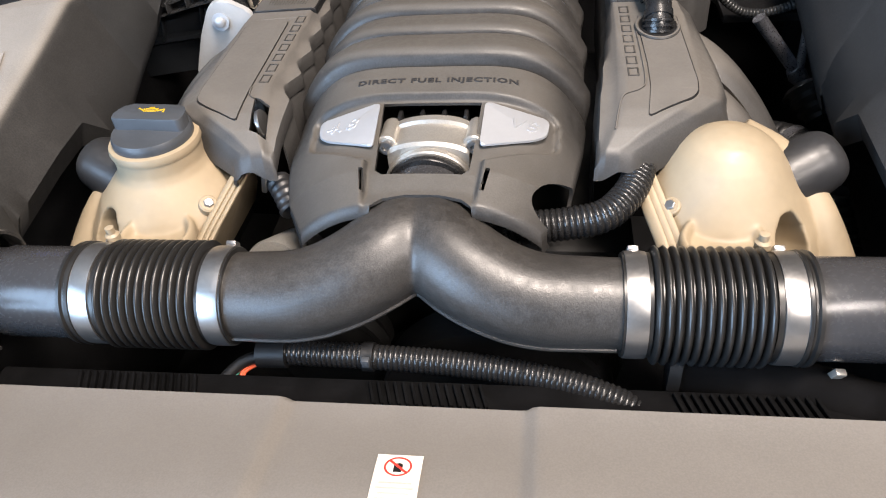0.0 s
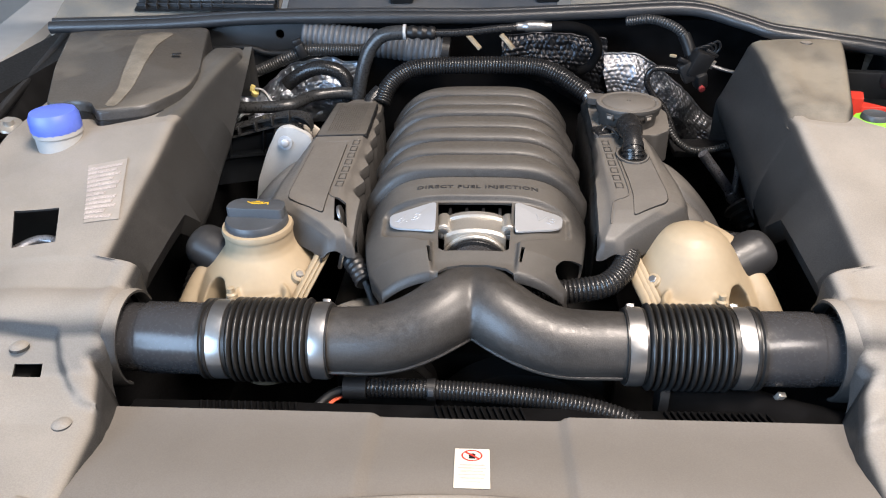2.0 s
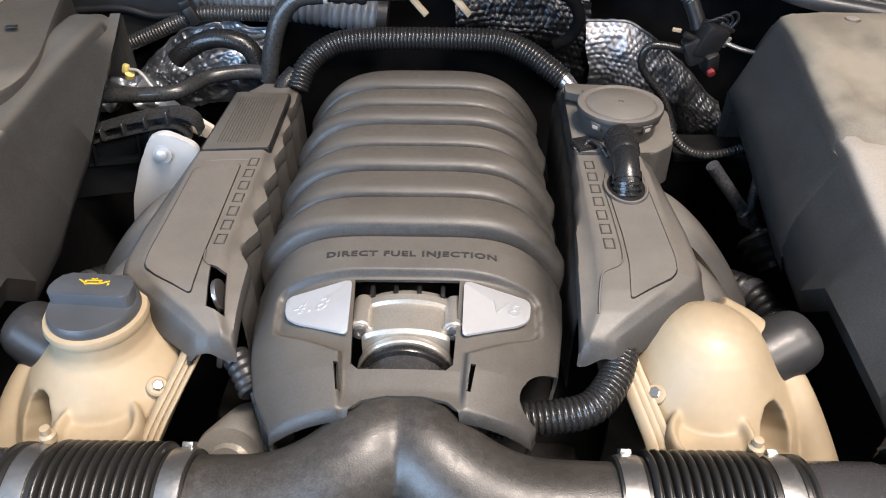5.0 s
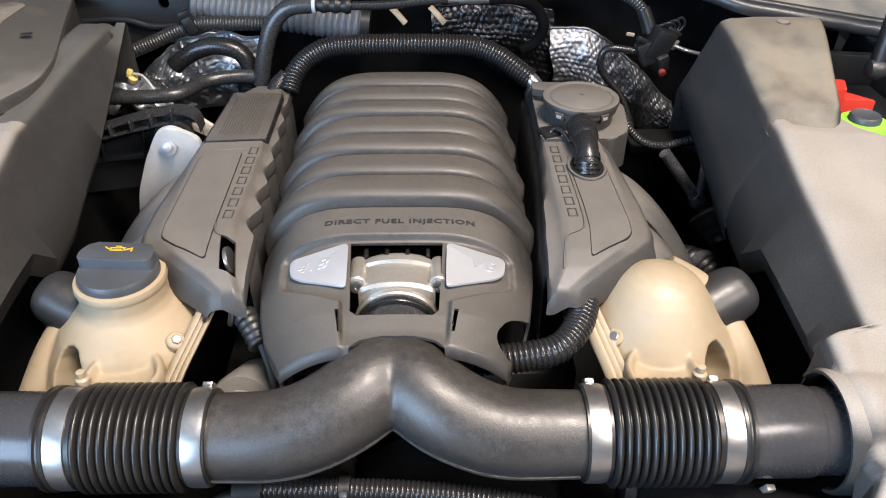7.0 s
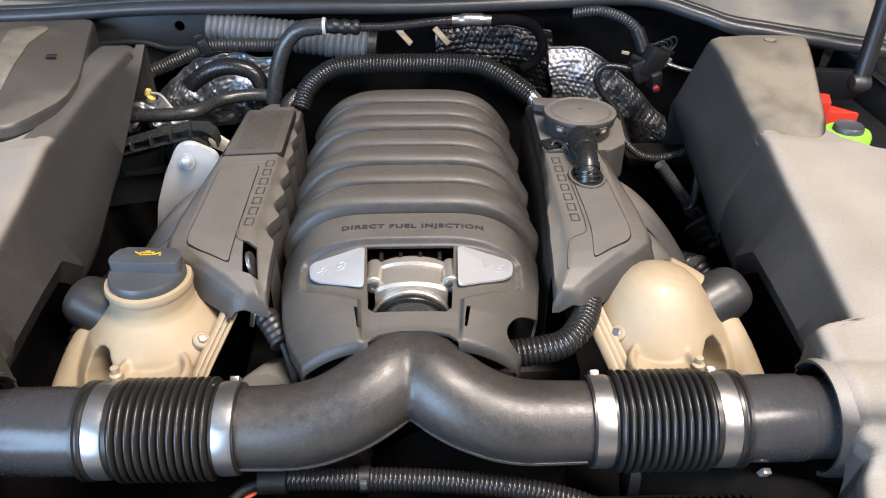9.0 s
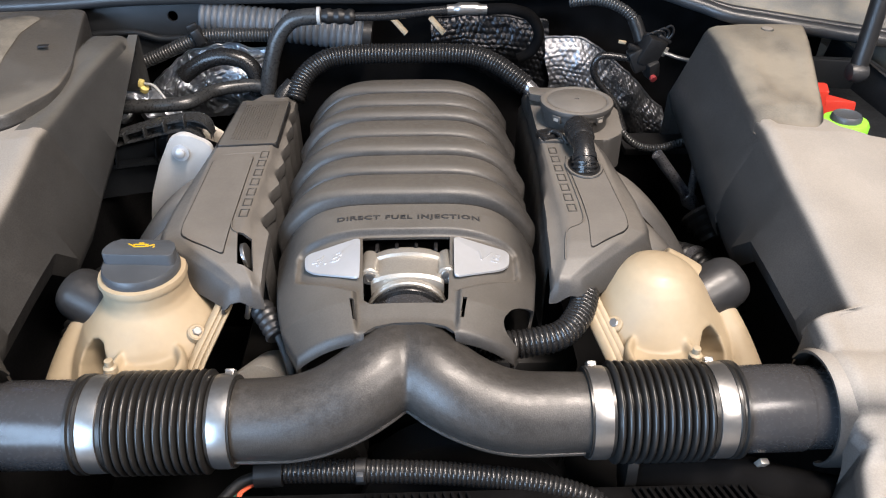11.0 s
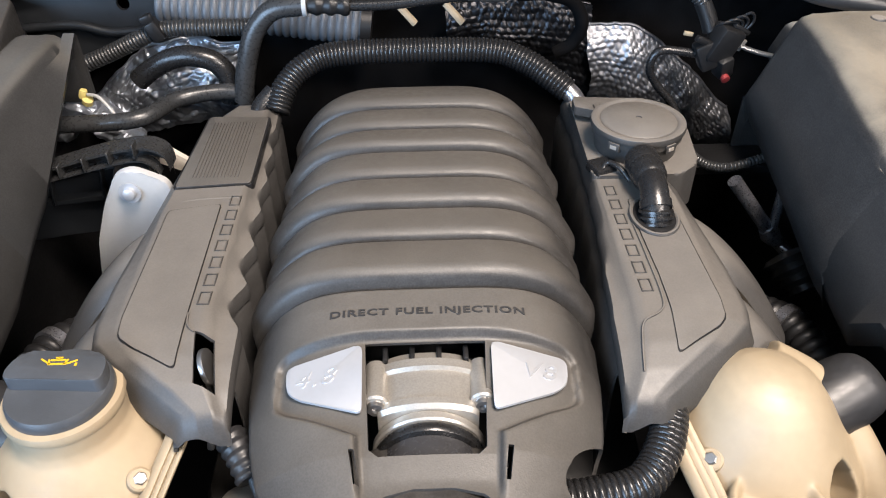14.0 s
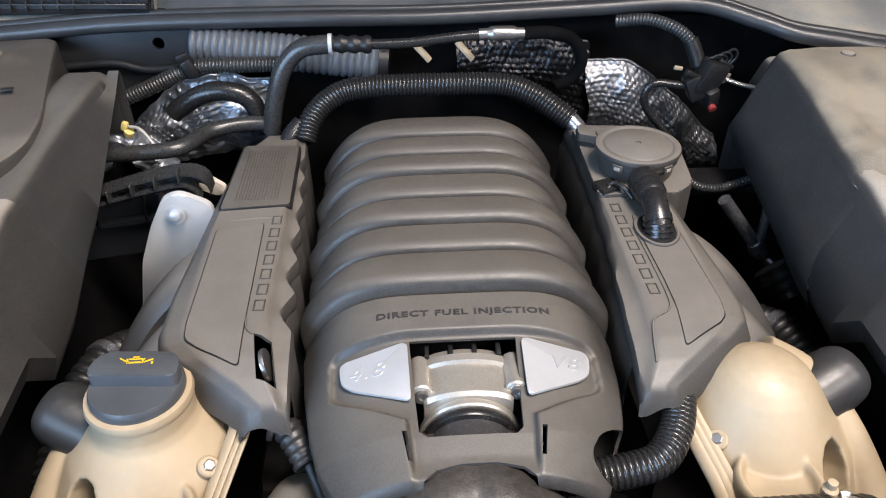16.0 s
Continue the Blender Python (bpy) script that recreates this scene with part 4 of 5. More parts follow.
def decal(name, poly, mat, parent, lift, label=""):
    bm = bmesh.new()
    bm.faces.new([bm.verts.new((x, y, 0)) for x, y in poly])
    bmesh.ops.subdivide_edges(bm, edges=bm.edges[:], cuts=6, use_grid_fill=True)
    for v in bm.verts:
        v.co.z = panel_z(v.co.x, v.co.y) + lift
    me = baked(bm, ("SOLIDIFY", dict(thickness=0.0004, offset=0.0)))
    return part(name, me, mat, parent, label)


decal("sticker_sheet", [(-0.0125, -0.165), (0.0215, -0.165), (0.0225, -0.222), (-0.0115, -0.222)], M_PAPER, st, 0.0012)
c = (0.0045, -0.1765)
ring = bmesh.new()
for k in range(40):
    a, b = 2 * math.pi * k / 40, 2 * math.pi * (k + 1) / 40
    ring.faces.new([ring.verts.new((c[0] + r * math.cos(q) * 1.12, c[1] + r * math.sin(q), panel_z(0, c[1] + r * math.sin(q)) + 0.0018)) for r, q in ((0.0078, a), (0.0092, a), (0.0092, b), (0.0078, b))])
part("red_ring", ring, M_RED, st)
decal("red_bar", [(c[0] - 0.0075, c[1] + 0.0050), (c[0] - 0.0062, c[1] + 0.0062), (c[0] + 0.0075, c[1] - 0.0050), (c[0] + 0.0062, c[1] - 0.0062)], M_RED, st, 0.0021)
decal("dark_pictogram", [(c[0] - 0.003, c[1] - 0.005), (c[0] + 0.003, c[1] - 0.005), (c[0] + 0.0035, c[1] + 0.002), (c[0] + 0.001, c[1] + 0.0035), (c[0] - 0.003, c[1] + 0.002)], M_BLACK, st, 0.0016)
for k in range(6):
    y = -0.191 - 0.0045 * k
    w = (0.012, 0.0135, 0.011, 0.013, 0.012, 0.008)[k]
    decal("text_bar", [(0.0050 - w, y), (0.0050 + w, y), (0.0050 + w, y - 0.0016), (0.0050 - w, y - 0.0016)], M_PRINT, st, 0.0016)
sl = thing("front_seal", "grey rubber sealing lip along the panel's front edge", "seal")
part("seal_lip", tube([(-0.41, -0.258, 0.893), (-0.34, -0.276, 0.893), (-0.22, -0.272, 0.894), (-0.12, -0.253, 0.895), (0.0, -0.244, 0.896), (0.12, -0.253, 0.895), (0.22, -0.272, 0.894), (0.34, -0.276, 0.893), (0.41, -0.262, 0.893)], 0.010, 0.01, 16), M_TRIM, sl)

part("seal_base", tube([(-0.41, -0.256, 0.884), (-0.34, -0.270, 0.884), (-0.22, -0.266, 0.885), (-0.12, -0.248, 0.886), (0.0, -0.239, 0.887), (0.12, -0.248, 0.886), (0.22, -0.266, 0.885), (0.34, -0.270, 0.884), (0.41, -0.256, 0.884)], 0.008, 0.012, 10), M_BLACK, sl, "black seal base")

# radiator shroud behind the panel
sh = thing("fan_shroud", "black plastic radiator fan shroud below the panel edge", "shroud")
part("top_rail", box((0, -0.088, 0.852), (0.77, 0.030, 0.016), bevel=0.003), M_FELT, sh)
for x0, n in ((-0.30, 16), (-0.035, 14), (0.215, 16)):
    for k in range(n):
        part("louvre", box((x0 + 0.0072 * k, -0.090, 0.862), (0.0030, 0.024, 0.006), (0, 0, 18), 0.0006, seg=1), M_FELT, sh)
part("shroud_bow", lathe([(0.105, -0.02), (0.118, -0.02), (0.118, 0.02), (0.105, 0.02)], (0.06, 0.01, 0.735), (0, 1, 0), 48), M_BLACK, sh)

ag = thing("air_guide", "black plastic air guide below the intake pipe", "duct")
part("guide_tube", tube([(0.215, -0.035, 0.850), (0.290, -0.050, 0.846), (0.360, -0.075, 0.842), (0.420, -0.090, 0.840)], 0.028, 0.01, 24), M_FELT, ag)
part("guide_rim", lathe([(0.026, -0.005), (0.032, -0.005), (0.032, 0.005), (0.026, 0.005)], (0.218, -0.0355, 0.850), (0.98, -0.17, -0.05), 28), M_BLACK, ag)
part("spring_clip", box((0.336, -0.062, 0.872), (0.009, 0.006, 0.016), (20, 12, 10), 0.001), M_ALU, ag, "dull spring clip")

# ---- side trims over the wings ----
TRIM = [  # y, foot x, foot z, crease x, crease z, outer z
    (-0.40, 0.362, 0.880, 0.367, 0.902, 0.905),
    (-0.25, 0.364, 0.884, 0.369, 0.906, 0.915),
    (-0.17, 0.368, 0.880, 0.375, 0.912, 0.925),
    (-0.11, 0.380, 0.872, 0.394, 0.925, 0.940),
    (-0.06, 0.420, 0.880, 0.434, 0.960, 0.953),
    (0.00, 0.422, 0.890, 0.436, 0.974, 0.962),
    (0.06, 0.412, 0.932, 0.437, 0.988, 0.975),
    (0.14, 0.404, 0.952, 0.440, 1.006, 0.990),
    (0.195, 0.404, 0.956, 0.438, 1.021, 1.004),
    (0.226, 0.396, 0.926, 0.438, 1.029, 1.010),
    (0.305, 0.398, 0.938, 0.440, 1.050, 1.028),
    (0.40, 0.401, 0.956, 0.438, 1.055, 1.035),
    (0.55, 0.400, 0.990, 0.428, 1.062, 1.045),
    (0.66, 0.405, 1.010, 0.430, 1.060, 1.050),
]


def trim_row(y):
    """Foot, crease and outer height of a trim; near the inlet pipe it reaches in and arches over it."""
    fx, fz, cx, cz, oz = at_table(TRIM, y)
    dy = abs(y - AXY)
    k = smooth((0.068 - dy) / 0.012)
    if k > 0:
        arch = AXZ + math.sqrt(max(0.0, 0.0535 ** 2 - dy ** 2))
        fx, cx = fx + (0.391 - fx) * k, cx + (0.397 - cx) * k
        fz = fz + (arch - fz) * k
        cz = max(cz, arch + 0.006 * k)
    return fx, fz, cx, cz, oz


def corner_drop(x, y):
    """The corner piece lies a step lower than the trim that overlaps it."""
    at = np.array((abs(x) - 0.004, abs(x), abs(x) + 0.004))
    before, edge, after = np.interp(at, (0.362, 0.373, 0.388, 0.400, 0.420, 0.440, 0.452, 0.506, 0.72), (-0.158, -0.152, -0.146, -0.142, -0.124, -0.098, -0.072, -0.067, -0.060))
    return 0.0055 * smooth(float((edge - y) / math.hypot(1.0, (after - before) / 0.008)) / 0.008 + 0.5)


def wing_trim(sx):
    t = thing("wing_trim", "weathered grey plastic trim over the inner wing", "trim", group="wing trims")
    tagged(t, kind="structure")
    rows = []
    for k in range(300):
        y = -0.40 + (0.99 if sx < 0 else 1.06) * k / 299
        fx, fz, cx, cz, oz = trim_row(y)
        if sx < 0 and y > 0.30:
            fz = float(np.interp(y, (0.30, 0.36, 0.42, 0.48, 0.54, 0.592), (0.938, 0.962, 0.982, 1.018, 1.055, 1.082)))
            cx -= 0.010 * smooth((y - 0.40) / 0.15)
        ridge = 0.018 * smooth((y - 0.36) / 0.18) if sx < 0 else 0.0
        if sx > 0:
            out = smooth((y - 0.325) / 0.05)
            fx, cx, cz = fx + 0.060 * out, cx + 0.050 * out, cz - 0.012 * out
        pts = [(fx + 0.012, fz - 0.03 + 0.028 * smooth((0.064 - abs(y - AXY)) / 0.01)), (fx, fz), *[(fx + (cx - 0.004 - fx) * q, fz + (max(cz + ridge - 0.012, fz) - fz) * q) for q in (0.5, 0.85, 0.96, 1.0)], (cx, cz + ridge - 0.004), (cx + 0.007, cz + ridge), (cx + 0.016, cz + ridge + 0.001)]
        for u in np.linspace(cx + 0.024, 0.70, 76):
            pts.append((u, cz + (oz - cz) * smooth((u - cx) / (0.70 - cx)) + 0.0015 * math.sin(u * 40 + y * 13) + ridge * (1 - smooth((u - 0.462) / 0.04))))
        pts += [(0.715, oz - 0.012), (0.72, oz - 0.06)]
        rows.append([(-x, y, z - corner_drop(x, y)) for x, z in pts])
    if sx < 0:
        rows += [[(x, y + 0.005, z - 0.006) for x, y, z in rows[-1]], [(x, y + 0.008, min(z - 0.006, 0.99)) for x, y, z in rows[-1]]]
    sheet = loft(rows)
    if sx > 0:
        punch(sheet, [(-0.526, 0.400), (-0.529, 0.350), (-0.543, 0.320), (-0.575, 0.302), (-0.705, 0.292), (-0.705, 0.655), (-0.575, 0.655)])
    if sx < 0:
        punch(sheet, [(-0.600, 0.128), (-0.540, 0.132), (-0.512, 0.062), (-0.568, 0.058)])
        punch(sheet, [(-0.490, -0.100), (-0.460, -0.098), (-0.458, -0.111), (-0.488, -0.113)])
    me = sided(sheet, sx, 0.003)
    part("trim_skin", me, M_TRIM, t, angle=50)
    # rear inner strip: cleaner plastic, its shade painted into the colour too
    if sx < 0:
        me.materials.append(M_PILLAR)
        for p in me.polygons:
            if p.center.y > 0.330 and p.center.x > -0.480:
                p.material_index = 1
    # flared shroud round the inlet pipe
    prof = [(0.0500, 0.391), (0.0518, 0.386), (0.0545, 0.386), (0.0562, 0.390), (0.0565, 0.404), (0.0540, 0.404), (0.0520, 0.400), (0.0500, 0.391)]
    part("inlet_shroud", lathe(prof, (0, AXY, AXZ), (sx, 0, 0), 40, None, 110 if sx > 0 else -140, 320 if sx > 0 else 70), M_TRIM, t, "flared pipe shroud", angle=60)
    for (x, y) in ((0.408, -0.168), (0.490, -0.084)):
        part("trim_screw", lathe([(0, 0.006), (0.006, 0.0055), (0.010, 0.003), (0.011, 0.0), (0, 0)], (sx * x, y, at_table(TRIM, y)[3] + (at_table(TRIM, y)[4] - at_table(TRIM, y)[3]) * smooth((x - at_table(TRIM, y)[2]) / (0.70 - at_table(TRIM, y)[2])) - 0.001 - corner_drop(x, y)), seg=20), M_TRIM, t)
    return t


both(wing_trim)


def trim_z(x, y):
    fx, fz, cx, czz, oz = trim_row(y)
    return czz + (oz - czz) * smooth((abs(x) - cx) / (0.70 - cx)) + 0.0015 * math.sin(abs(x) * 40 + y * 13) - corner_drop(x, y)


# raised dusty tower cover on one side
tw = thing("tower_cover", "dusty grey plastic strut tower cover", "cover")
rows = []
for k in range(57):
    v = k / 56
    y = 0.288 + 0.284 * v
    rise = smooth((y - 0.290) / 0.060)
    zt = 1.0445 + 0.014 * rise + 0.034 * smooth((y - 0.31) / 0.25)
    foot, fz, lean = 0.399 + 0.012 * v, 0.934 + 0.056 * v, 0.010 * smooth(v)
    # its inner face grows out of the trim's
    fx0, fz0, cx0, cz0, oz0 = trim_row(y)
    own, proud = smooth((y - 0.300) / 0.110), 0.0015 * smooth((y - 0.290) / 0.02) - 0.0007
    foot, fz = fx0 - proud + (foot - fx0 + proud) * own, fz0 + (fz - fz0) * own
    top = cx0 - 0.004 - proud + (0.434 + lean - cx0 + 0.004 + proud) * own
    edge = cz0 - 0.012 + (zt - 0.018 - cz0 + 0.012) * own
    row = [(foot + 0.010, fz - 0.035), (foot - 0.001, fz)]
    row += [(foot + (top - foot) * q, fz + (edge - fz) * q) for q in (0.3, 0.6, 0.85, 0.97, 1.0)]
    row += [(top + 0.002, zt - 0.012), (top + 0.008, zt - 0.004), (top + 0.020, zt)]
    xr = float(np.interp(y, (0.288, 0.297, 0.310, 0.330, 0.350, 0.375, 0.572), (0.476, 0.492, 0.505, 0.518, 0.527, 0.535, 0.590)))
    for u in np.linspace(0.05, 1, 26):
        wear = noise.noise(Vector((u * 3, v * 4, 0.3))) * 0.0014
        row.append((top + 0.020 + (xr - top - 0.020) * u, zt + (0.002 * math.sin(math.pi * u) - 0.005 * smooth(1 - ((u - 0.55) / 0.40) ** 2 - ((v - 0.55) / 0.34) ** 2) + wear) * rise))
    low = 1.0 + 0.040 * (1 - smooth((y - 0.288) / 0.03))
    row += [(xr + 0.005, zt - 0.003 * rise), (xr + 0.009, zt - 0.012 * rise), (xr + 0.013 + 0.010 * (1 - rise), max(low, zt - 0.030)), (xr + 0.016 + 0.014 * (1 - rise), low)]
    rows.append([(x, y, z if i < 7 else z + (min(z, trim_z(x, y) - 0.002) - z) * (1 - rise)) for i, (x, z) in enumerate(row)])
rows = [[(x, y - 0.008, z - 0.008) for x, y, z in rows[0]]] + rows + [[(x, y + 0.006, z - 0.008) for x, y, z in rows[-1]], [(x, y + 0.010, min(z, 0.90)) for x, y, z in rows[-1]]]
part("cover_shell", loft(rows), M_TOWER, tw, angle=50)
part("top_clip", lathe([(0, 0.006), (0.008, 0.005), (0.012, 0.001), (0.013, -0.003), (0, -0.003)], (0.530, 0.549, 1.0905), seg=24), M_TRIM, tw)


# filter lid on the other side
lid = thing("filter_lid", "dusty grey plastic air filter lid", "cover")
outl = rounded([(-0.508, 0.690), (-0.474, 0.55), (-0.456, 0.475), (-0.453, 0.410), (-0.488, 0.332), (-0.540, 0.312), (-0.558, 0.308), (-0.580, 0.342), (-0.612, 0.354), (-0.648, 0.336), (-0.712, 0.49), (-0.775, 0.690)], 0.022, 5)


def rim(y):
    """Height of the lid's rim, which climbs towards the back."""
    return 1.064 + 0.026 * smooth((y - 0.33) / 0.38)


def dome(x, y):
    return rim(y) + 0.002 + 0.012 * smooth(inside_depth(x, y, outl) / 0.11)


rings = [[(x, y, 1.030) for x, y in outl], [(x, y, rim(y) - 0.005) for x, y in outl]]
for sc in (0.993, 0.98, 0.96, 0.92, 0.86, 0.76, 0.62, 0.46, 0.28, 0.1):
    ring = [(-0.585 + (x + 0.585) * sc, 0.485 + (y - 0.485) * sc) for x, y in outl]
    rings.append([(x, y, rim(y) if sc > 0.99 else dome(x, y)) for x, y in ring])
bm = loft(rings, True, False)
bm.faces.new([bm.verts.new((x, y, z + 0.0002)) for x, y, z in rings[-1]])
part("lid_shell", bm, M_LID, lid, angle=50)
part("lid_joint", prism([(-0.585 + (x + 0.585) * 1.02, 0.485 + (y - 0.485) * 1.015) for x, y in outl], 1.02, 1.050, 0.002), M_BLACK, lid)
drip = bmesh.new()
ring = rounded([(-0.606, 0.612), (-0.580, 0.640), (-0.552, 0.625), (-0.558, 0.560), (-0.548, 0.480), (-0.541, 0.400), (-0.534, 0.325), (-0.552, 0.325), (-0.562, 0.400), (-0.580, 0.480), (-0.592, 0.540)], 0.01, 4)
drip.faces.new([drip.verts.new((x, y, 0)) for x, y in ring])
bmesh.ops.triangulate(drip, faces=drip.faces[:])
bmesh.ops.subdivide_edges(drip, edges=drip.edges[:], cuts=5, use_grid_fill=True)
for v in drip.verts:
    v.co.z = dome(v.co.x, v.co.y) + 0.0007
part("dried_drip", baked(drip, ("SOLIDIFY", dict(thickness=0.0005, offset=0.0))), M_DRIP, lid, "pale dried water mark")
part("lid_mark", box((-0.510, 0.520, 1.0890), (0.014, 0.010, 0.0012), (0, 0, 12), 0.0003), M_CHAR, lid)
# ---- behind the engine ----
fw = thing("firewall", "dark bulkhead behind the engine", "wall", kind="structure")
rows = []
for k in range(60):
    x = -0.72 + 1.44 * k / 59
    rows.append([(x, y + 0.006 * math.sin(17 * x + 9 * z), z) for y, z in ((0.66, 0.45), (0.72, 0.80), (0.735, 0.95), (0.735, 1.06), (0.725, 1.09), (0.78, 1.10))])
part("bulkhead", loft(rows), M_FELT, fw)
cs = thing("cowl_seal", "grey rubber seal along the cowl's front edge", "seal")
SEAL = [(-0.80, 0.66, 1.100), (-0.60, 0.685, 1.098), (-0.42, 0.70, 1.104), (-0.20, 0.705, 1.104), (0.0, 0.705, 1.102), (0.2, 0.705, 1.108), (0.37, 0.697, 1.115), (0.46, 0.668, 1.098), (0.508, 0.645, 1.086), (0.56, 0.628, 1.081), (0.62, 0.612, 1.075), (0.75, 0.585, 1.062), (0.9, 0.56, 1.050)]
part("seal_body", tube(SEAL, 0.0110, 0.01, 16), M_SEAL, cs)
part("seal_lip", tube([(x, y + 0.014, z + 0.008) for x, y, z in SEAL], 0.006, 0.012, 10), M_SEAL, cs)
cw = thing("cowl", "dusty grey plastic cowl below the windscreen", "cowl", kind="structure")
CURVE = spline(SEAL, 0.012)[0]
for x0, x1, mat, name, words in ((-0.85, -0.375, M_BODY, "cowl_end", ""), (-0.372, 0.150, M_COWL, "cowl_middle", "dark blue-grey cowl moulding"), (0.153, 0.362, M_BODY, "cowl_end", ""), (0.365, 0.95, M_BODY, "cowl_end", "")):
    rows = [[(p.x, p.y + d, p.z + e) for d, e in ((0.012, 0.004), (0.03, 0.016), (0.06, 0.030), (0.15, 0.062), (0.40, 0.150))] for p in CURVE if x0 <= p.x <= x1]
    part(name, baked(loft(rows), ("SOLIDIFY", dict(thickness=0.003, offset=-1.0))), mat, cw, words)
for x in (-0.150, 0.122):
    part("cowl_clip", box((x, 0.745, 1.134), (0.044, 0.030, 0.020), (18, 0, 0), 0.005), M_BLACK, cw, "black cowl clip")
part("wiper_spindle", tube([(-0.120, 0.752, 1.138), (-0.05, 0.770, 1.150), (0.06, 0.800, 1.162)], 0.012, 0.01, 14), M_BLACK, cw, "black wiper arm root")
part("grille_backing", box((-0.520, 0.770, 1.138), (0.27, 0.13, 0.004), (17, 0, 0), 0), M_BLACK, cw)
for k in range(13):
    part("grille_slat", box((-0.648 + 0.0212 * k, 0.770, 1.144), (0.0026, 0.135, 0.008), (17, 0, 14), 0.0008, seg=1), M_SEAL, cw)
for k in range(11):
    part("grille_bar", box((-0.520, 0.712 + 0.0122 * k, 1.1265 + 0.0037 * k), (0.27, 0.0024, 0.008), (17, 0, -4), 0.0008, seg=1), M_SEAL, cw)

# big grey air duct and hoses on the bulkhead
g = thing("cabin_air_duct", "grey ribbed flexible duct on the bulkhead", "duct")
part("ribbed_tube", corrugated([(-0.335, 0.712, 1.070), (-0.27, 0.706, 1.064), (-0.19, 0.704, 1.055), (-0.12, 0.704, 1.045), (-0.070, 0.706, 1.038)], 0.0265, 0.0100, 0.0032, 40), M_DUCTGREY, g)
part("end_cuff", lathe([(0.024, -0.008), (0.0285, -0.008), (0.0290, 0.006), (0.024, 0.008)], (-0.068, 0.706, 1.0375), (0.98, 0.02, -0.15), 36), M_BLACK, g)
g = thing("coolant_hose", "matte black rubber coolant hose with a quick coupling", "hose")
part("hose", tube([(-0.226, 0.618, 0.975), (-0.220, 0.618, 1.005), (-0.210, 0.620, 1.040), (-0.196, 0.622, 1.070), (-0.172, 0.622, 1.092), (-0.135, 0.622, 1.097)], 0.0125, 0.005, 18), M_PIPEBLACK, g)
part("coupling_clip", lathe([(0.0115, -0.0025), (0.0134, -0.0025), (0.0134, 0.0025), (0.0115, 0.0025)], (-0.134, 0.622, 1.097), (1, 0, 0), 24), M_WHITE, g, "white coupling clip")
part("coupling", tube([(-0.130, 0.622, 1.097), (-0.105, 0.622, 1.096), (-0.080, 0.622, 1.095)], lambda s, t: 0.010 + 0.002 * (int(s / 0.008) % 2), 0.004, 18), M_BLACK, g)
part("pipe", tube([(-0.085, 0.622, 1.095), (-0.03, 0.622, 1.096), (0.03, 0.622, 1.102), (0.075, 0.622, 1.105)], 0.0065, 0.008, 14), M_HOSE, g)
g = thing("coolant_hose", "black hose with a bright crimped joint", "hose")
part("crimp", tube([(0.062, 0.622, 1.105), (0.09, 0.622, 1.106), (0.125, 0.622, 1.105)], lambda s, t: 0.0075 + 0.002 * (0.25 < s / t < 0.8), 0.004, 18), M_STEEL, g, "bright steel crimp")
part("hose", tube([(0.122, 0.622, 1.105), (0.160, 0.624, 1.104), (0.192, 0.632, 1.090), (0.208, 0.640, 1.060), (0.200, 0.650, 1.030), (0.180, 0.655, 1.015)], 0.0085, 0.005, 18), M_FELT, g)
g = thing("coolant_pipe", "matte black coolant pipe beside the bank cover", "pipe")
part("pipe", tube([(-0.56, 0.548, 0.978), (-0.45, 0.545, 0.985), (-0.38, 0.546, 0.986), (-0.335, 0.556, 0.987), (-0.305, 0.600, 0.988), (-0.26, 0.618, 0.988), (-0.222, 0.622, 0.985)], 0.0105, 0.006, 18), M_PIPEBLACK, g)
g = thing("bulkhead_loom", "dark corrugated loom clipped to the bulkhead", "wiring loom")
part("corrugated_tube", corrugated([(-0.54, 0.640, 0.960), (-0.48, 0.650, 0.992), (-0.455, 0.655, 1.004), (-0.400, 0.662, 1.024), (-0.345, 0.664, 1.047), (-0.318, 0.666, 1.054), (-0.26, 0.668, 1.054), (-0.21, 0.672, 1.052)], 0.0110), M_PIPEBLACK, g)
part("clip", box((-0.332, 0.660, 1.056), (0.016, 0.024, 0.026), (0, -24, 10), 0.003), M_BLACK, g)
part("clip_latch", box((-0.338, 0.655, 1.072), (0.016, 0.010, 0.010), (0, -20, 10), 0.002), M_BLACK, g)

# heat shields


def foil_wrap(label, pts, rad, foil):
    """Loose foil crumpled round a pipe."""
    t = thing("heat_shield", label, "heat shield", group="heat shields")
    bm = tube(pts, rad, 0.003, 60, None, 0.8)
    for v in bm.verts:
        v.co += noise.noise_vector(v.co * 45) * 0.012 + noise.noise_vector(v.co * 130) * 0.004
    part("foil", bm, foil, t, angle=40)


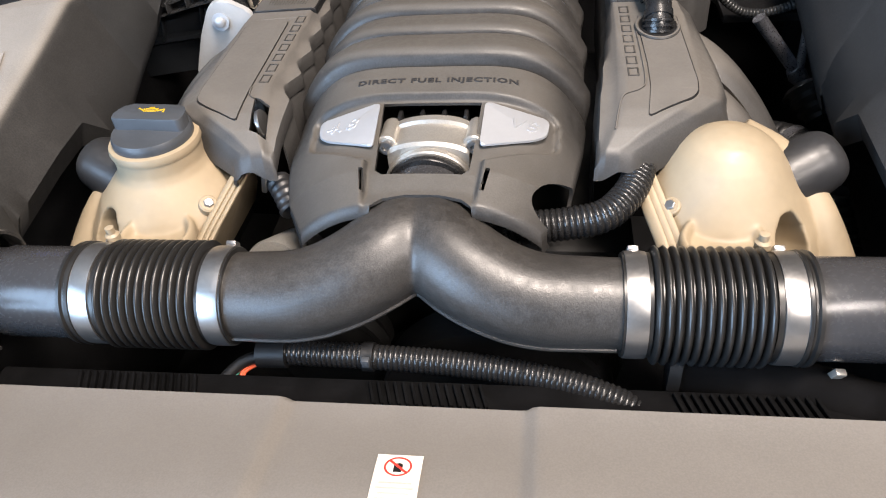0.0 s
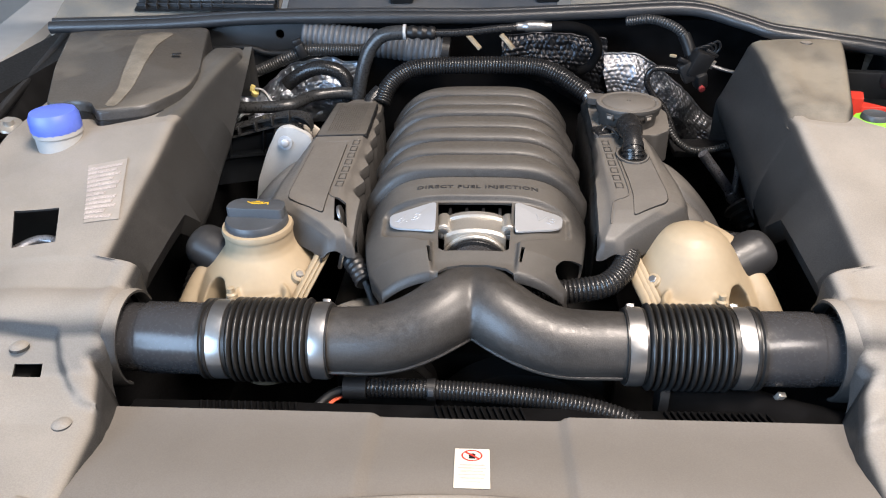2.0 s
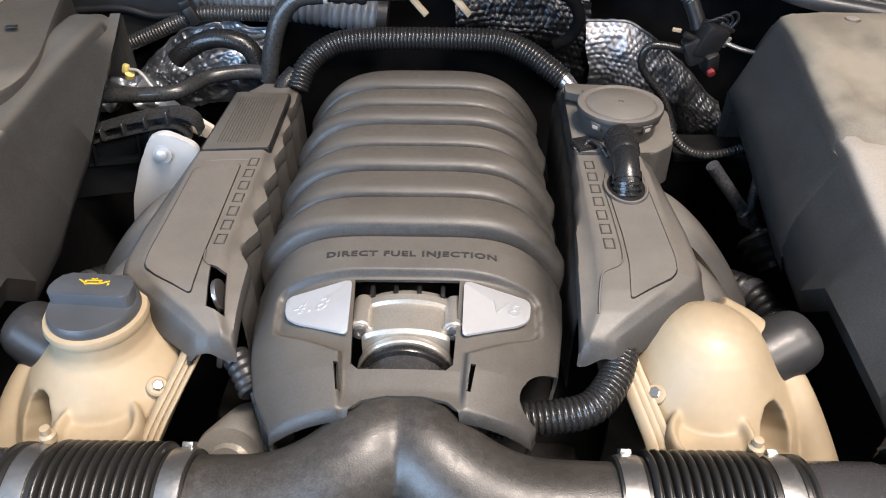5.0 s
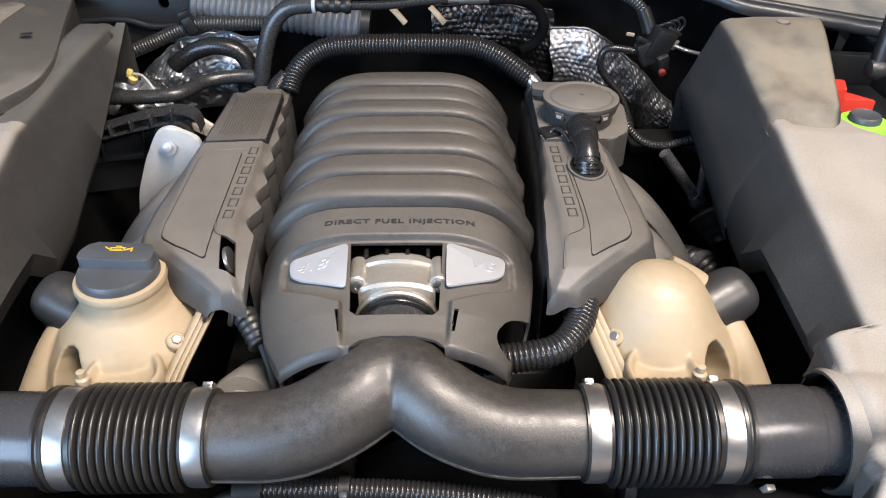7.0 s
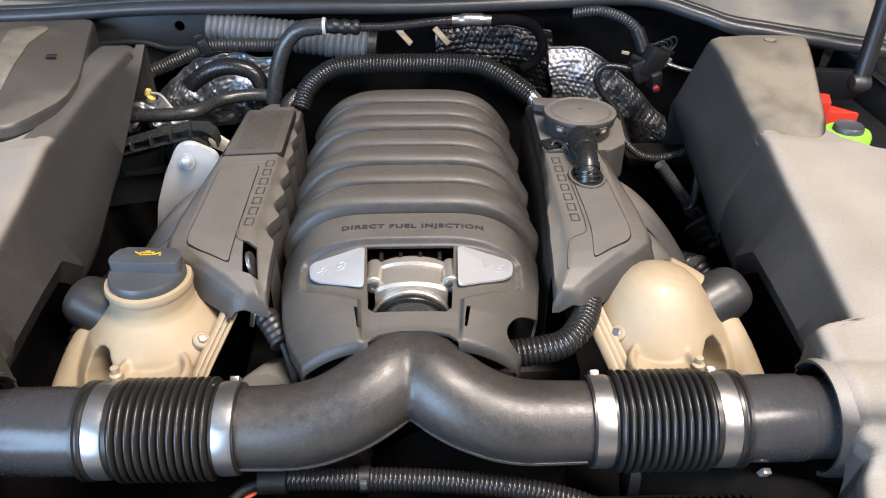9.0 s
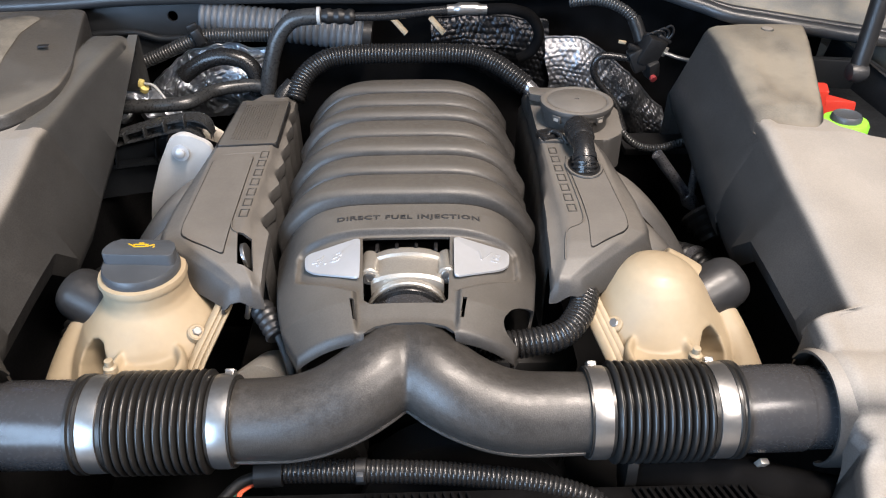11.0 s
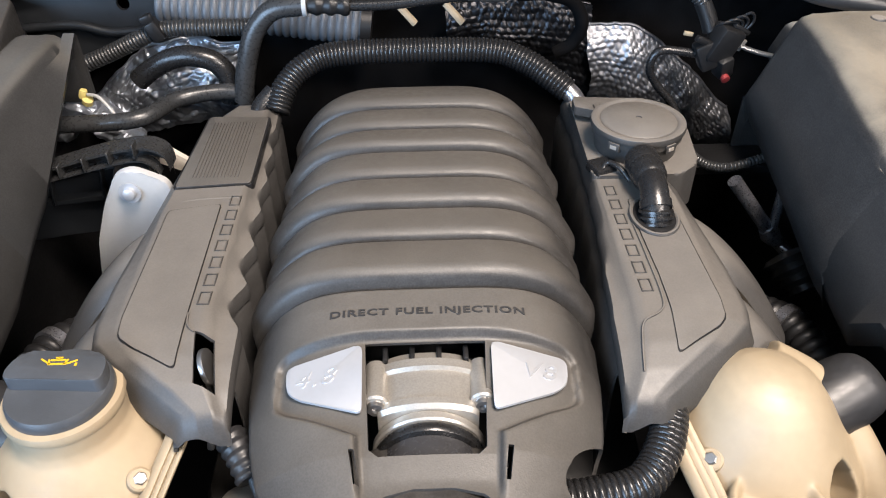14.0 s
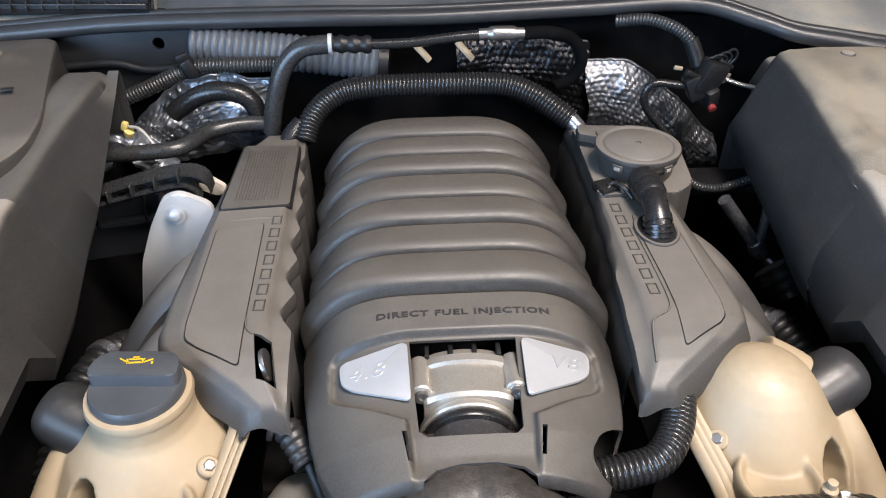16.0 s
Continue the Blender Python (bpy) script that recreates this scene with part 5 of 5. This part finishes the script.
def foil_sheet(label, top, low, y0, belly, foil, pitch, height, crumple):
    """A pressed foil sheet between an upper and a lower edge given in x, z, with staggered dimples."""
    t = thing("heat_shield", label, "heat shield", group="heat shields")
    a = spline([(x, y0, z) for x, z in top], 0.0014)[0]
    b = spline([(x, y0, z) for x, z in low], 0.0014)[0]
    n = max(len(a), len(b))
    m = 84
    rows = []
    for i in range(n):
        p, q = a[i * (len(a) - 1) // (n - 1)], b[i * (len(b) - 1) // (n - 1)]
        row = []
        for k in range(m):
            f = k / (m - 1)
            c = p.lerp(q, f)
            su, sv = i * 0.0014 / pitch, f * (p - q).length / (pitch * 0.80)
            line = math.floor(sv)
            du, dv = (su + 0.5 * (line % 2)) % 1 - 0.5, sv - line - 0.5
            bump = max(0.0, 1 - (abs(du) / 0.44) ** 2.2 - (abs(dv) / 0.46) ** 2.2)
            c.y -= belly * math.sin(math.pi * min(1.0, f * 0.8 + 0.12)) + height * bump ** 0.7
            row.append(c + noise.noise_vector(c * 26) * crumple + noise.noise_vector(c * 90) * crumple * 0.35)
        rows.append(row)
    part("foil", baked(loft(rows), ("SOLIDIFY", dict(thickness=0.0008, offset=0.0))), foil, t, angle=60)
    edge = [r[0] + Vector((0, -0.001, 0.001)) for r in rows[::6]]
    part("folded_edge", tube(edge, 0.0022, 0.005, 8), foil, t)
    return t


foil_sheet("dimpled bright foil heat shield behind the engine", [(0.228, 1.036), (0.262, 1.038), (0.300, 1.030), (0.356, 0.990), (0.407, 0.938), (0.446, 0.908)], [(0.240, 0.915), (0.290, 0.895), (0.335, 0.875), (0.370, 0.855), (0.410, 0.845), (0.452, 0.838)], 0.706, 0.034, M_FOIL, 0.0098, 0.0012, 0.0050)
inner = thing("inner_wing_panel", "dark plastic inner wing panel with a round hole", "panel", kind="structure")
pl = prism(rounded([(-0.56, 0.995), (-0.30, 1.020), (-0.285, 1.062), (-0.33, 1.098), (-0.56, 1.105)], 0.012), -0.003, 0.003, 0.0015, Matrix(((1, 0, 0, 0), (0, 0.1, -1, 0.60), (0, 1, 0.1, 0), (0, 0, 0, 1))))
hole = tube([(-0.381, 0.60, 1.074), (-0.381, 0.80, 1.074)], 0.0085, 0.1, 20)
part("panel_plate", carve(pl, [hole]), M_INNER, inner)
part("panel_fold", tube([(-0.56, 0.690, 1.045), (-0.45, 0.692, 1.052), (-0.40, 0.694, 1.040), (-0.33, 0.696, 1.045)], 0.006, 0.01, 10), M_INNER, inner)
foil_sheet("dimpled dark foil heat shield on the bulkhead", [(0.036, 1.068), (0.10, 1.074), (0.17, 1.070), (0.232, 1.058)], [(0.040, 1.010), (0.10, 0.985), (0.17, 0.945), (0.246, 0.905)], 0.708, 0.022, M_FOIL3, 0.0115, 0.0011, 0.0050)
foil_sheet("crumpled foil heat shield behind the bank cover", [(-0.452, 0.950), (-0.402, 0.992), (-0.337, 1.024), (-0.232, 1.030)], [(-0.448, 0.890), (-0.400, 0.890), (-0.330, 0.900), (-0.236, 0.905)], 0.704, 0.030, M_FOIL2, 0.0115, 0.0012, 0.0095)
foil_wrap("crumpled pale foil heat shield beside the coolant pipe", [(-0.47, 0.60, 0.955), (-0.43, 0.605, 0.965), (-0.40, 0.60, 0.955), (-0.36, 0.58, 0.93)], 0.020, M_FOIL2)
g = thing("heater_hose", "glossy black curved heater hose", "hose")
part("hose", tube([(-0.362, 0.640, 0.996), (-0.345, 0.640, 1.009), (-0.316, 0.640, 1.024), (-0.287, 0.640, 1.028), (-0.258, 0.640, 1.018), (-0.246, 0.640, 0.995), (-0.248, 0.640, 0.965)], 0.0135, 0.005, 18), M_HOSE, g)
for x in (-0.012, 0.048):
    g = thing("foil_tab", "pale plastic strap end hanging on the bulkhead", "strap", group="strap ends")
    part("strap", tube([(x - 0.012, 0.660, 1.082), (x, 0.655, 1.070), (x + 0.010, 0.655, 1.058)], 0.0048, 0.004, 10, None, 0.4), M_CREAM, g)

# connector cluster on the bulkhead
g = thing("plug_cluster", "black plug cluster with a loom on the bulkhead", "connector")
part("loom", corrugated([(0.26, 0.675, 1.100), (0.300, 0.655, 1.108), (0.335, 0.636, 1.100), (0.356, 0.626, 1.082), (0.364, 0.620, 1.062), (0.375, 0.615, 1.045)], 0.0085, 0.0046, 0.0013), M_PIPEBLACK, g)
part("loom_wrap", tube([(0.352, 0.628, 1.088), (0.360, 0.623, 1.072), (0.366, 0.618, 1.056)], 0.0105, 0.004, 14), M_BLACK, g)
part("plug_body", box((0.378, 0.604, 1.045), (0.034, 0.026, 0.045), (10, 20, 15), 0.004), M_BLACK, g)
part("plug_body", box((0.362, 0.606, 1.030), (0.026, 0.024, 0.036), (0, -25, 0), 0.004), M_BLACK, g)
part("red_plug", lathe([(0, -0.006), (0.004, -0.006), (0.0055, 0.0), (0.0055, 0.004), (0, 0.005)], (0.386, 0.592, 1.004), (0.2, -0.8, -0.4), 18), M_REDDARK, g, "small red plug")
part("plug_body", box((0.384, 0.602, 1.016), (0.020, 0.022, 0.030), (12, -18, 20), 0.004), M_BLACK, g)
part("latch", box((0.352, 0.600, 1.050), (0.022, 0.008, 0.008), (0, 25, 10), 0.002), M_BLACK, g)
part("spur", box((0.398, 0.606, 1.062), (0.026, 0.010, 0.006), (0, 30, 10), 0.002), M_BLACK, g)
for q in range(4):
    part("lead", tube([(0.366 + 0.006 * q, 0.612, 1.060), (0.372 + 0.010 * q, 0.600, 1.072 + 0.004 * q), (0.392 + 0.006 * q, 0.604, 1.070), (0.390, 0.606, 1.046)], 0.0018, 0.004, 8), M_BLACK, g)
part("brass_clip", box((0.333, 0.604, 1.058), (0.012, 0.004, 0.005), (10, 10, 0), 0.001), M_CREAM, g, "small pale clip")
part("metal_tab", box((0.396, 0.600, 1.044), (0.018, 0.004, 0.016), (20, 15, 20), 0.001), M_ALU, g, "bright metal tab")
part("spur_wire", tube([(0.400, 0.600, 1.042), (0.420, 0.595, 1.036), (0.450, 0.59, 1.03)], 0.003, 0.006, 8), M_STEEL, g)
part("drop_cable", tube([(0.355, 0.606, 1.030), (0.305, 0.61, 1.034), (0.294, 0.61, 1.013), (0.305, 0.61, 0.990), (0.333, 0.605, 0.958), (0.352, 0.590, 0.915)], 0.0055, 0.006, 10), M_HOSE, g)

# left bracket and arm
g = thing("engine_bracket", "white plastic bracket with a bolt beside the bank cover", "bracket")
m = Matrix.Translation((0, 0.425, 0)) @ pose(0, 0, 0, 78, 0, 0)
part("plate", prism(rounded([(-0.395, 0.800), (-0.300, 0.800), (-0.268, 0.950), (-0.268, 0.987), (-0.302, 1.006), (-0.322, 0.999), (-0.345, 0.958), (-0.368, 0.905)], 0.010), -0.004, 0.004, 0.0025, Matrix(((1, 0, 0, 0), (0, -0.12, -1, 0.530), (0, 1, -0.12, 0.0), (0, 0, 0, 1)))), M_WHITE, g)
b = part("bolt", lathe([(0, 0), (0.0115, 0), (0.0115, 0.003), (0.0065, 0.003), (0.0065, 0.008), (0.005, 0.009), (0, 0.009)], (-0.311, 0.408, 0.976), (0, -0.98, 0.12), 24), M_PLAQUE, g, "bright flange bolt")
g = thing("support_arm", "black ribbed plastic support arm", "bracket")
ARM = [(-0.470, 0.966), (-0.408, 0.984), (-0.360, 0.998), (-0.315, 1.007), (-0.292, 1.005), (-0.280, 0.995), (-0.278, 0.980)]
arm_top = [(x, 0.452, z) for x, z in ARM]
arm_low = [(-0.470, 0.452, 0.952), (-0.412, 0.452, 0.970), (-0.350, 0.452, 0.986), (-0.310, 0.452, 0.993), (-0.294, 0.452, 0.984), (-0.290, 0.452, 0.974)]


def strip(points, depth, thick):
    pts = spline(points, 0.008)[0]
    return loft([[(p.x, p.y - depth, p.z), (p.x, p.y + depth, p.z), (p.x, p.y + depth, p.z - thick), (p.x, p.y - depth, p.z - thick)] for p in pts], True, True)


part("arm_flange", strip([(x, y + 0.008, z) for x, y, z in arm_top], 0.014, 0.003), M_PIPEBLACK, g)
part("arm_web", loft([[p, (p.x, p.y, p.z - 0.017)] for p in spline([(x, y + 0.008, z) for x, y, z in arm_top], 0.012)[0]]), M_BLACK, g)
part("arm_flange", strip(arm_low, 0.008, 0.0022), M_PIPEBLACK, g)
for k in range(6):
    x = -0.455 + 0.029 * k
    part("arm_rib", box((x, 0.446, 0.966 + 0.28 * (x + 0.455)), (0.0022, 0.014, 0.016), (0, 0, 0), 0.0006, seg=1), M_PIPEBLACK, g)
part("arm_hub", lathe([(0.009, -0.014), (0.0195, -0.014), (0.0215, -0.010), (0.0215, 0.006), (0.0185, 0.010), (0.0165, 0.004), (0.009, 0.004)], (-0.318, 0.446, 0.974), (0.05, -0.5, 0.86), 28), M_BLACK, g)
rows = []
for x, zz in ((-0.56, 0.940), (-0.50, 0.955), (-0.42, 0.967), (-0.35, 0.975), (-0.300, 0.975)):
    rows.append([(x, 0.470 + d, zz + e) for d, e in ((0.030, 0.000), (0.004, -0.002), (0.000, -0.008), (0.002, -0.034), (-0.004, -0.038), (-0.004, -0.044), (0.004, -0.048), (0.008, -0.095), (0.030, -0.100))])
part("back_panel", loft(rows), M_INNER, g, "dark blue-black panel")
for k in range(3):
    part("panel_rib", box((-0.485 + 0.060 * k, 0.468, 0.938 + 0.010 * k), (0.003, 0.010, 0.050), (0, 8, 0), 0.001, seg=1), M_INNER, g)
g = thing("bracket_tab", "pale plastic tab behind the support arm", "bracket")
part("tab", prism(rounded([(-0.336, 0.972), (-0.322, 0.990), (-0.306, 0.986), (-0.270, 0.958), (-0.280, 0.945)], 0.006), -0.004, 0.004, 0.002, Matrix(((1, 0, 0, 0), (0, 0, -1, 0.500), (0, 1, 0, 0), (0, 0, 0, 1)))), M_PAPER, g)
g = thing("yellow_clip", "small yellow plug on a thin white wire", "connector")
part("plug", box((-0.406, 0.572, 1.012), (0.009, 0.009, 0.013), (0, 20, 0), 0.003), M_PALE, g)
part("plug_collar", lathe([(0, -0.004), (0.0065, -0.004), (0.0065, 0.003), (0, 0.004)], (-0.402, 0.570, 1.004), (0.4, -0.3, 0.8), 14), M_PALE, g)
part("wire", tube([(-0.400, 0.570, 1.012), (-0.385, 0.565, 1.010), (-0.368, 0.555, 0.992)], 0.0022, 0.004, 8), M_WHITE, g)

# rods on the other side
g = thing("strut_rod", "dull metal suspension rod deep in the bay", "rod")
part("rod", tube([(0.424, 0.452, 0.950), (0.425, 0.450, 0.930), (0.427, 0.450, 0.867)], 0.0058, 0.01, 14), M_ROD, g)
part("joint", lathe([(0, -0.016), (0.009, -0.013), (0.0125, 0), (0.009, 0.012), (0, 0.014)], (0.427, 0.450, 0.862), (0.5, 0, -0.6), 20), M_ROD, g)
part("cross_rod", tube([(0.365, 0.452, 0.941), (0.385, 0.452, 0.916), (0.427, 0.452, 0.864), (0.460, 0.452, 0.828)], 0.0085, 0.01, 16), M_ROD, g)
part("link", tube([(0.440, 0.440, 0.850), (0.452, 0.425, 0.845), (0.480, 0.40, 0.84)], 0.006, 0.008, 12), M_ROD, g)
part("boot", lathe([(0.010, -0.030), (0.019, -0.026), (0.016, -0.019), (0.023, -0.013), (0.019, -0.006), (0.027, 0.0), (0.022, 0.008), (0.030, 0.014), (0.024, 0.020), (0.012, 0.022)], (0.425, 0.375, 0.868), (-0.25, 0.55, 0.4), 28), M_RUBBER, g, "black rubber boot")
for sx in (-1, 1):
    g = thing("deep_hose", "black ribbed rubber hose deep beside the engine", "hose", group="deep hoses")
    part("hose", corrugated([(sx * 0.345, 0.400, 0.800), (sx * 0.372, 0.345, 0.835), (sx * 0.395, 0.300, 0.850), (sx * 0.412, 0.240, 0.840), (sx * 0.420, 0.170, 0.800)], 0.021, 0.011, 0.0035, 28), M_BLACK, g)
    part("hose_band", lathe([(0.021, -0.006), (0.0235, -0.006), (0.0235, 0.006), (0.021, 0.006)], (sx * 0.393, 0.304, 0.849), (sx * 0.4, -0.85, 0.15), 28), M_ROD, g, "dull metal hose band")
    part("branch_pipe", tube([(sx * 0.330, 0.330, 0.815), (sx * 0.365, 0.285, 0.820), (sx * 0.395, 0.215, 0.800), (sx * 0.405, 0.140, 0.770)], 0.012, 0.008, 16), M_DUCT, g)
g = thing("side_loom", "thin corrugated wiring loom on a dark ledge", "wiring loom")
part("corrugated_tube", corrugated([(0.318, 0.530, 0.965), (0.329, 0.522, 0.945), (0.346, 0.520, 0.928), (0.367, 0.520, 0.918), (0.396, 0.520, 0.918), (0.440, 0.525, 0.930)], 0.0062, 0.0046, 0.0012), M_PIPEBLACK, g)
part("ledge", box((0.395, 0.56, 0.905), (0.11, 0.06, 0.012), (0, 0, 0), 0.003), M_BLACK, g)

# ---- outer corners ----
g = thing("washer_reservoir", "white filler neck with a blue cap", "reservoir")
part("neck", lathe([(0.0, 0.97), (0.033, 0.97), (0.032, 1.040), (0.034, 1.042), (0.034, 1.048), (0, 1.048)], (-0.606, 0.282, 0), seg=32), M_WHITE, g)
part("blue_cap", lathe([(0.0, 1.046), (0.0335, 1.046), (0.035, 1.050), (0.0345, 1.068), (0.031, 1.075), (0.012, 1.079), (0, 1.079)], (-0.606, 0.282, 0), (0, 0, 1), 20), M_BLUE, g, "blue screw cap")
tray = thing("battery_tray", "dark plastic tray below the wing edge", "tray", kind="structure")
part("tray_floor", box((0.63, 0.47, 0.985), (0.20, 0.40, 0.012), (0, 0, 0), 0.003), M_INNER, tray)
part("tray_wall", box((0.705, 0.48, 1.010), (0.010, 0.40, 0.060), (0, 12, 0), 0.002), M_INNER, tray)
part("tray_rib", box((0.64, 0.585, 1.012), (0.13, 0.016, 0.050), (0, 0, -8), 0.003), M_INNER, tray)
g = thing("terminal_cover", "red plastic terminal cover", "cover")
part("cover_body", prism(rounded([(0.583, 0.474), (0.607, 0.472), (0.620, 0.508), (0.596, 0.513)], 0.003), 0.99, 1.026, 0.004), M_REDP, g)
part("cover_nose", prism([(0.606, 0.472), (0.648, 0.466), (0.616, 0.500)], 0.99, 1.014, 0.003), M_REDP, g)
g = thing("coolant_reservoir", "lime green coolant filler ring with a black cap", "reservoir")
part("green_ring", lathe([(0.018, 0.99), (0.0295, 0.99), (0.0300, 1.033), (0.0275, 1.038), (0.018, 1.038)], (0.569, 0.352, 0), seg=14), M_GREEN, g)
part("cap_top", lathe([(0, 1.020), (0.019, 1.020), (0.019, 1.043), (0.017, 1.046), (0.015, 1.0445), (0, 1.0445)], (0.569, 0.352, 0), seg=28), M_CAP, g)
g = thing("bonnet_latch", "dark steel bonnet latch inside the trim opening", "latch")
part("latch_body", box((-0.556, 0.092, 0.945), (0.040, 0.050, 0.030), (0, 0, 18), 0.006), M_CHAR, g)
part("latch_hook", tube([(-0.585, 0.080, 0.962), (-0.562, 0.098, 0.968), (-0.540, 0.100, 0.966), (-0.530, 0.085, 0.958)], 0.006, 0.004, 12, None, 0.6), M_ROD, g, "dull steel hook")
lb = thing("info_label", "faded white information label on the trim", "label")


def on_trim(name, poly, mat, parent, lift):
    bm = bmesh.new()
    vs = [bm.verts.new((x, y, 0)) for x, y in poly]
    bm.faces.new(vs)
    bmesh.ops.subdivide_edges(bm, edges=bm.edges[:], cuts=4, use_grid_fill=True)
    for v in bm.verts:
        v.co.z = trim_z(v.co.x, v.co.y) + lift
    return part(name, baked(bm, ("SOLIDIFY", dict(thickness=0.0005, offset=0.0))), mat, parent)


on_trim("label_sheet", [(-0.534, 0.214), (-0.480, 0.222), (-0.446, 0.100), (-0.488, 0.092)], M_LABEL, lb, 0.0015)
for k in range(12):
    u = 0.05 + 0.078 * k
    x0, y = -0.531 + 0.044 * u, 0.212 - 0.119 * u
    w = (0.047, 0.040, 0.046, 0.036, 0.047, 0.043, 0.028, 0.044, 0.040, 0.045, 0.030, 0.041)[k] * (1 - 0.22 * u)
    on_trim("text_bar", [(x0, y), (x0 + w, y + 0.13 * w), (x0 + w, y + 0.13 * w - 0.0058), (x0, y - 0.0058)], M_FADED, lb, 0.0022)
rail = thing("wing_rail", "dark metal wing rail beside the trim", "rail", kind="structure")
both(lambda sx: part("rail_strip", loft([[(sx * x, y, z) for x, z in ((0.715, 0.98), (0.735, 1.0), (0.76, 1.0), (0.78, 1.05), (0.86, 1.06), (1.0, 0.9), (1.0, 0.5))] for y in (-0.5, 0.0, 0.4, 0.8, 1.3)]), M_BODY if sx > 0 else M_BLACK, rail))
fd = thing("wing_edge", "pale painted wing edge beside the bay", "wing", kind="structure")
part("painted_strip", loft([[(-x, y, z) for x, z in ((x0, 1.045), (x0 + 0.012, 1.058), (x0 + 0.10, 1.066), (x0 + 0.16, 1.03))] for x0, y in ((0.80, 0.20), (0.84, 0.5), (0.90, 0.8), (0.98, 1.1), (1.06, 1.4))]), M_WHITE, fd)
hg = thing("bonnet_bracket", "dark steel bonnet hinge arm with bolts", "bracket")
part("hinge_arm", tube([(-0.735, 0.25, 1.02), (-0.775, 0.45, 1.035), (-0.84, 0.75, 1.05), (-0.93, 1.05, 1.06)], 0.014, 0.02, 14, None, 0.6), M_CHAR, hg)
for p in ((-0.720, 0.345, 1.028), (-0.865, 0.80, 1.056)):
    part("hinge_bolt", lathe([(0, 0.012), (0.007, 0.012), (0.008, 0.004), (0.018, 0.003), (0.020, 0), (0, -0.002)], p, (0.2, -0.3, 1), 16), M_ALU, hg)
g = thing("bonnet_strut", "black gas strut beside the wing", "strut")
part("strut_tube", tube([(0.655, 0.500, 1.050), (0.668, 0.520, 1.140), (0.690, 0.560, 1.300)], 0.0125, 0.02, 18), M_BLACK, g)
part("ball_end", lathe([(0, -0.016), (0.012, -0.012), (0.016, 0), (0.012, 0.012), (0, 0.016)], (0.654, 0.498, 1.046), (1, 0, 0), 18), M_CHAR, g)

# ---- depth of the bay ----
g = thing("engine_block", "grimy dark engine block below the covers", "engine", kind="")
part("block", box((0, 0.34, 0.74), (0.40, 0.46, 0.22), bevel=0.02), M_DARK, g)
part("front_case", box((0, 0.10, 0.72), (0.34, 0.06, 0.20), bevel=0.02), M_DARK, g)
for (x, z, r) in ((-0.10, 0.80, 0.055), (0.11, 0.82, 0.05), (0.0, 0.74, 0.07)):
    part("pulley", lathe([(0.012, -0.05), (r, -0.05), (r - 0.004, -0.04), (r, -0.03), (r - 0.004, -0.02), (r, -0.01), (0.012, -0.01)], (x, 0.05, z), (0, 1, 0), 32), M_DARK, g)
part("cast_housing", lathe([(0.0, -0.032), (0.020, -0.032), (0.022, -0.026), (0.036, -0.026), (0.038, -0.020), (0.038, 0.030), (0, 0.030)], (-0.150, 0.060, 0.862), (0.2, 1, -0.5), 32), M_ALU, g, "bare cast aluminium housing")
part("sensor", tube([(-0.158, 0.112, 0.936), (-0.146, 0.096, 0.930), (-0.136, 0.080, 0.922)], lambda s, t: 0.012 + 0.0015 * (int(s / 0.004) % 2), 0.002, 18), M_CHAR, g, "dark ribbed plug")
part("sensor_cable", tube([(-0.138, 0.084, 0.925), (-0.126, 0.060, 0.910), (-0.114, 0.030, 0.885), (-0.11, 0.01, 0.85)], 0.0042, 0.006, 10), M_CAP, g, "grey cable")
part("sensor_clip", box((-0.170, 0.108, 0.938), (0.006, 0.010, 0.026), (10, 15, 0), 0.002), M_STEEL, g)

g = thing("bay_liner", "black liner closing the engine bay", "liner", kind="structure")
part("liner_floor", box((0, 0.15, 0.44), (1.5, 1.2, 0.04), bevel=0), M_BLACK, g)
for sx in (-1, 1):
    part("liner_side", box((sx * 0.50, 0.2, 0.68), (0.04, 1.1, 0.46), bevel=0), M_BLACK, g)
part("liner_front", box((0, -0.30, 0.66), (1.4, 0.04, 0.40), bevel=0), M_BLACK, g)
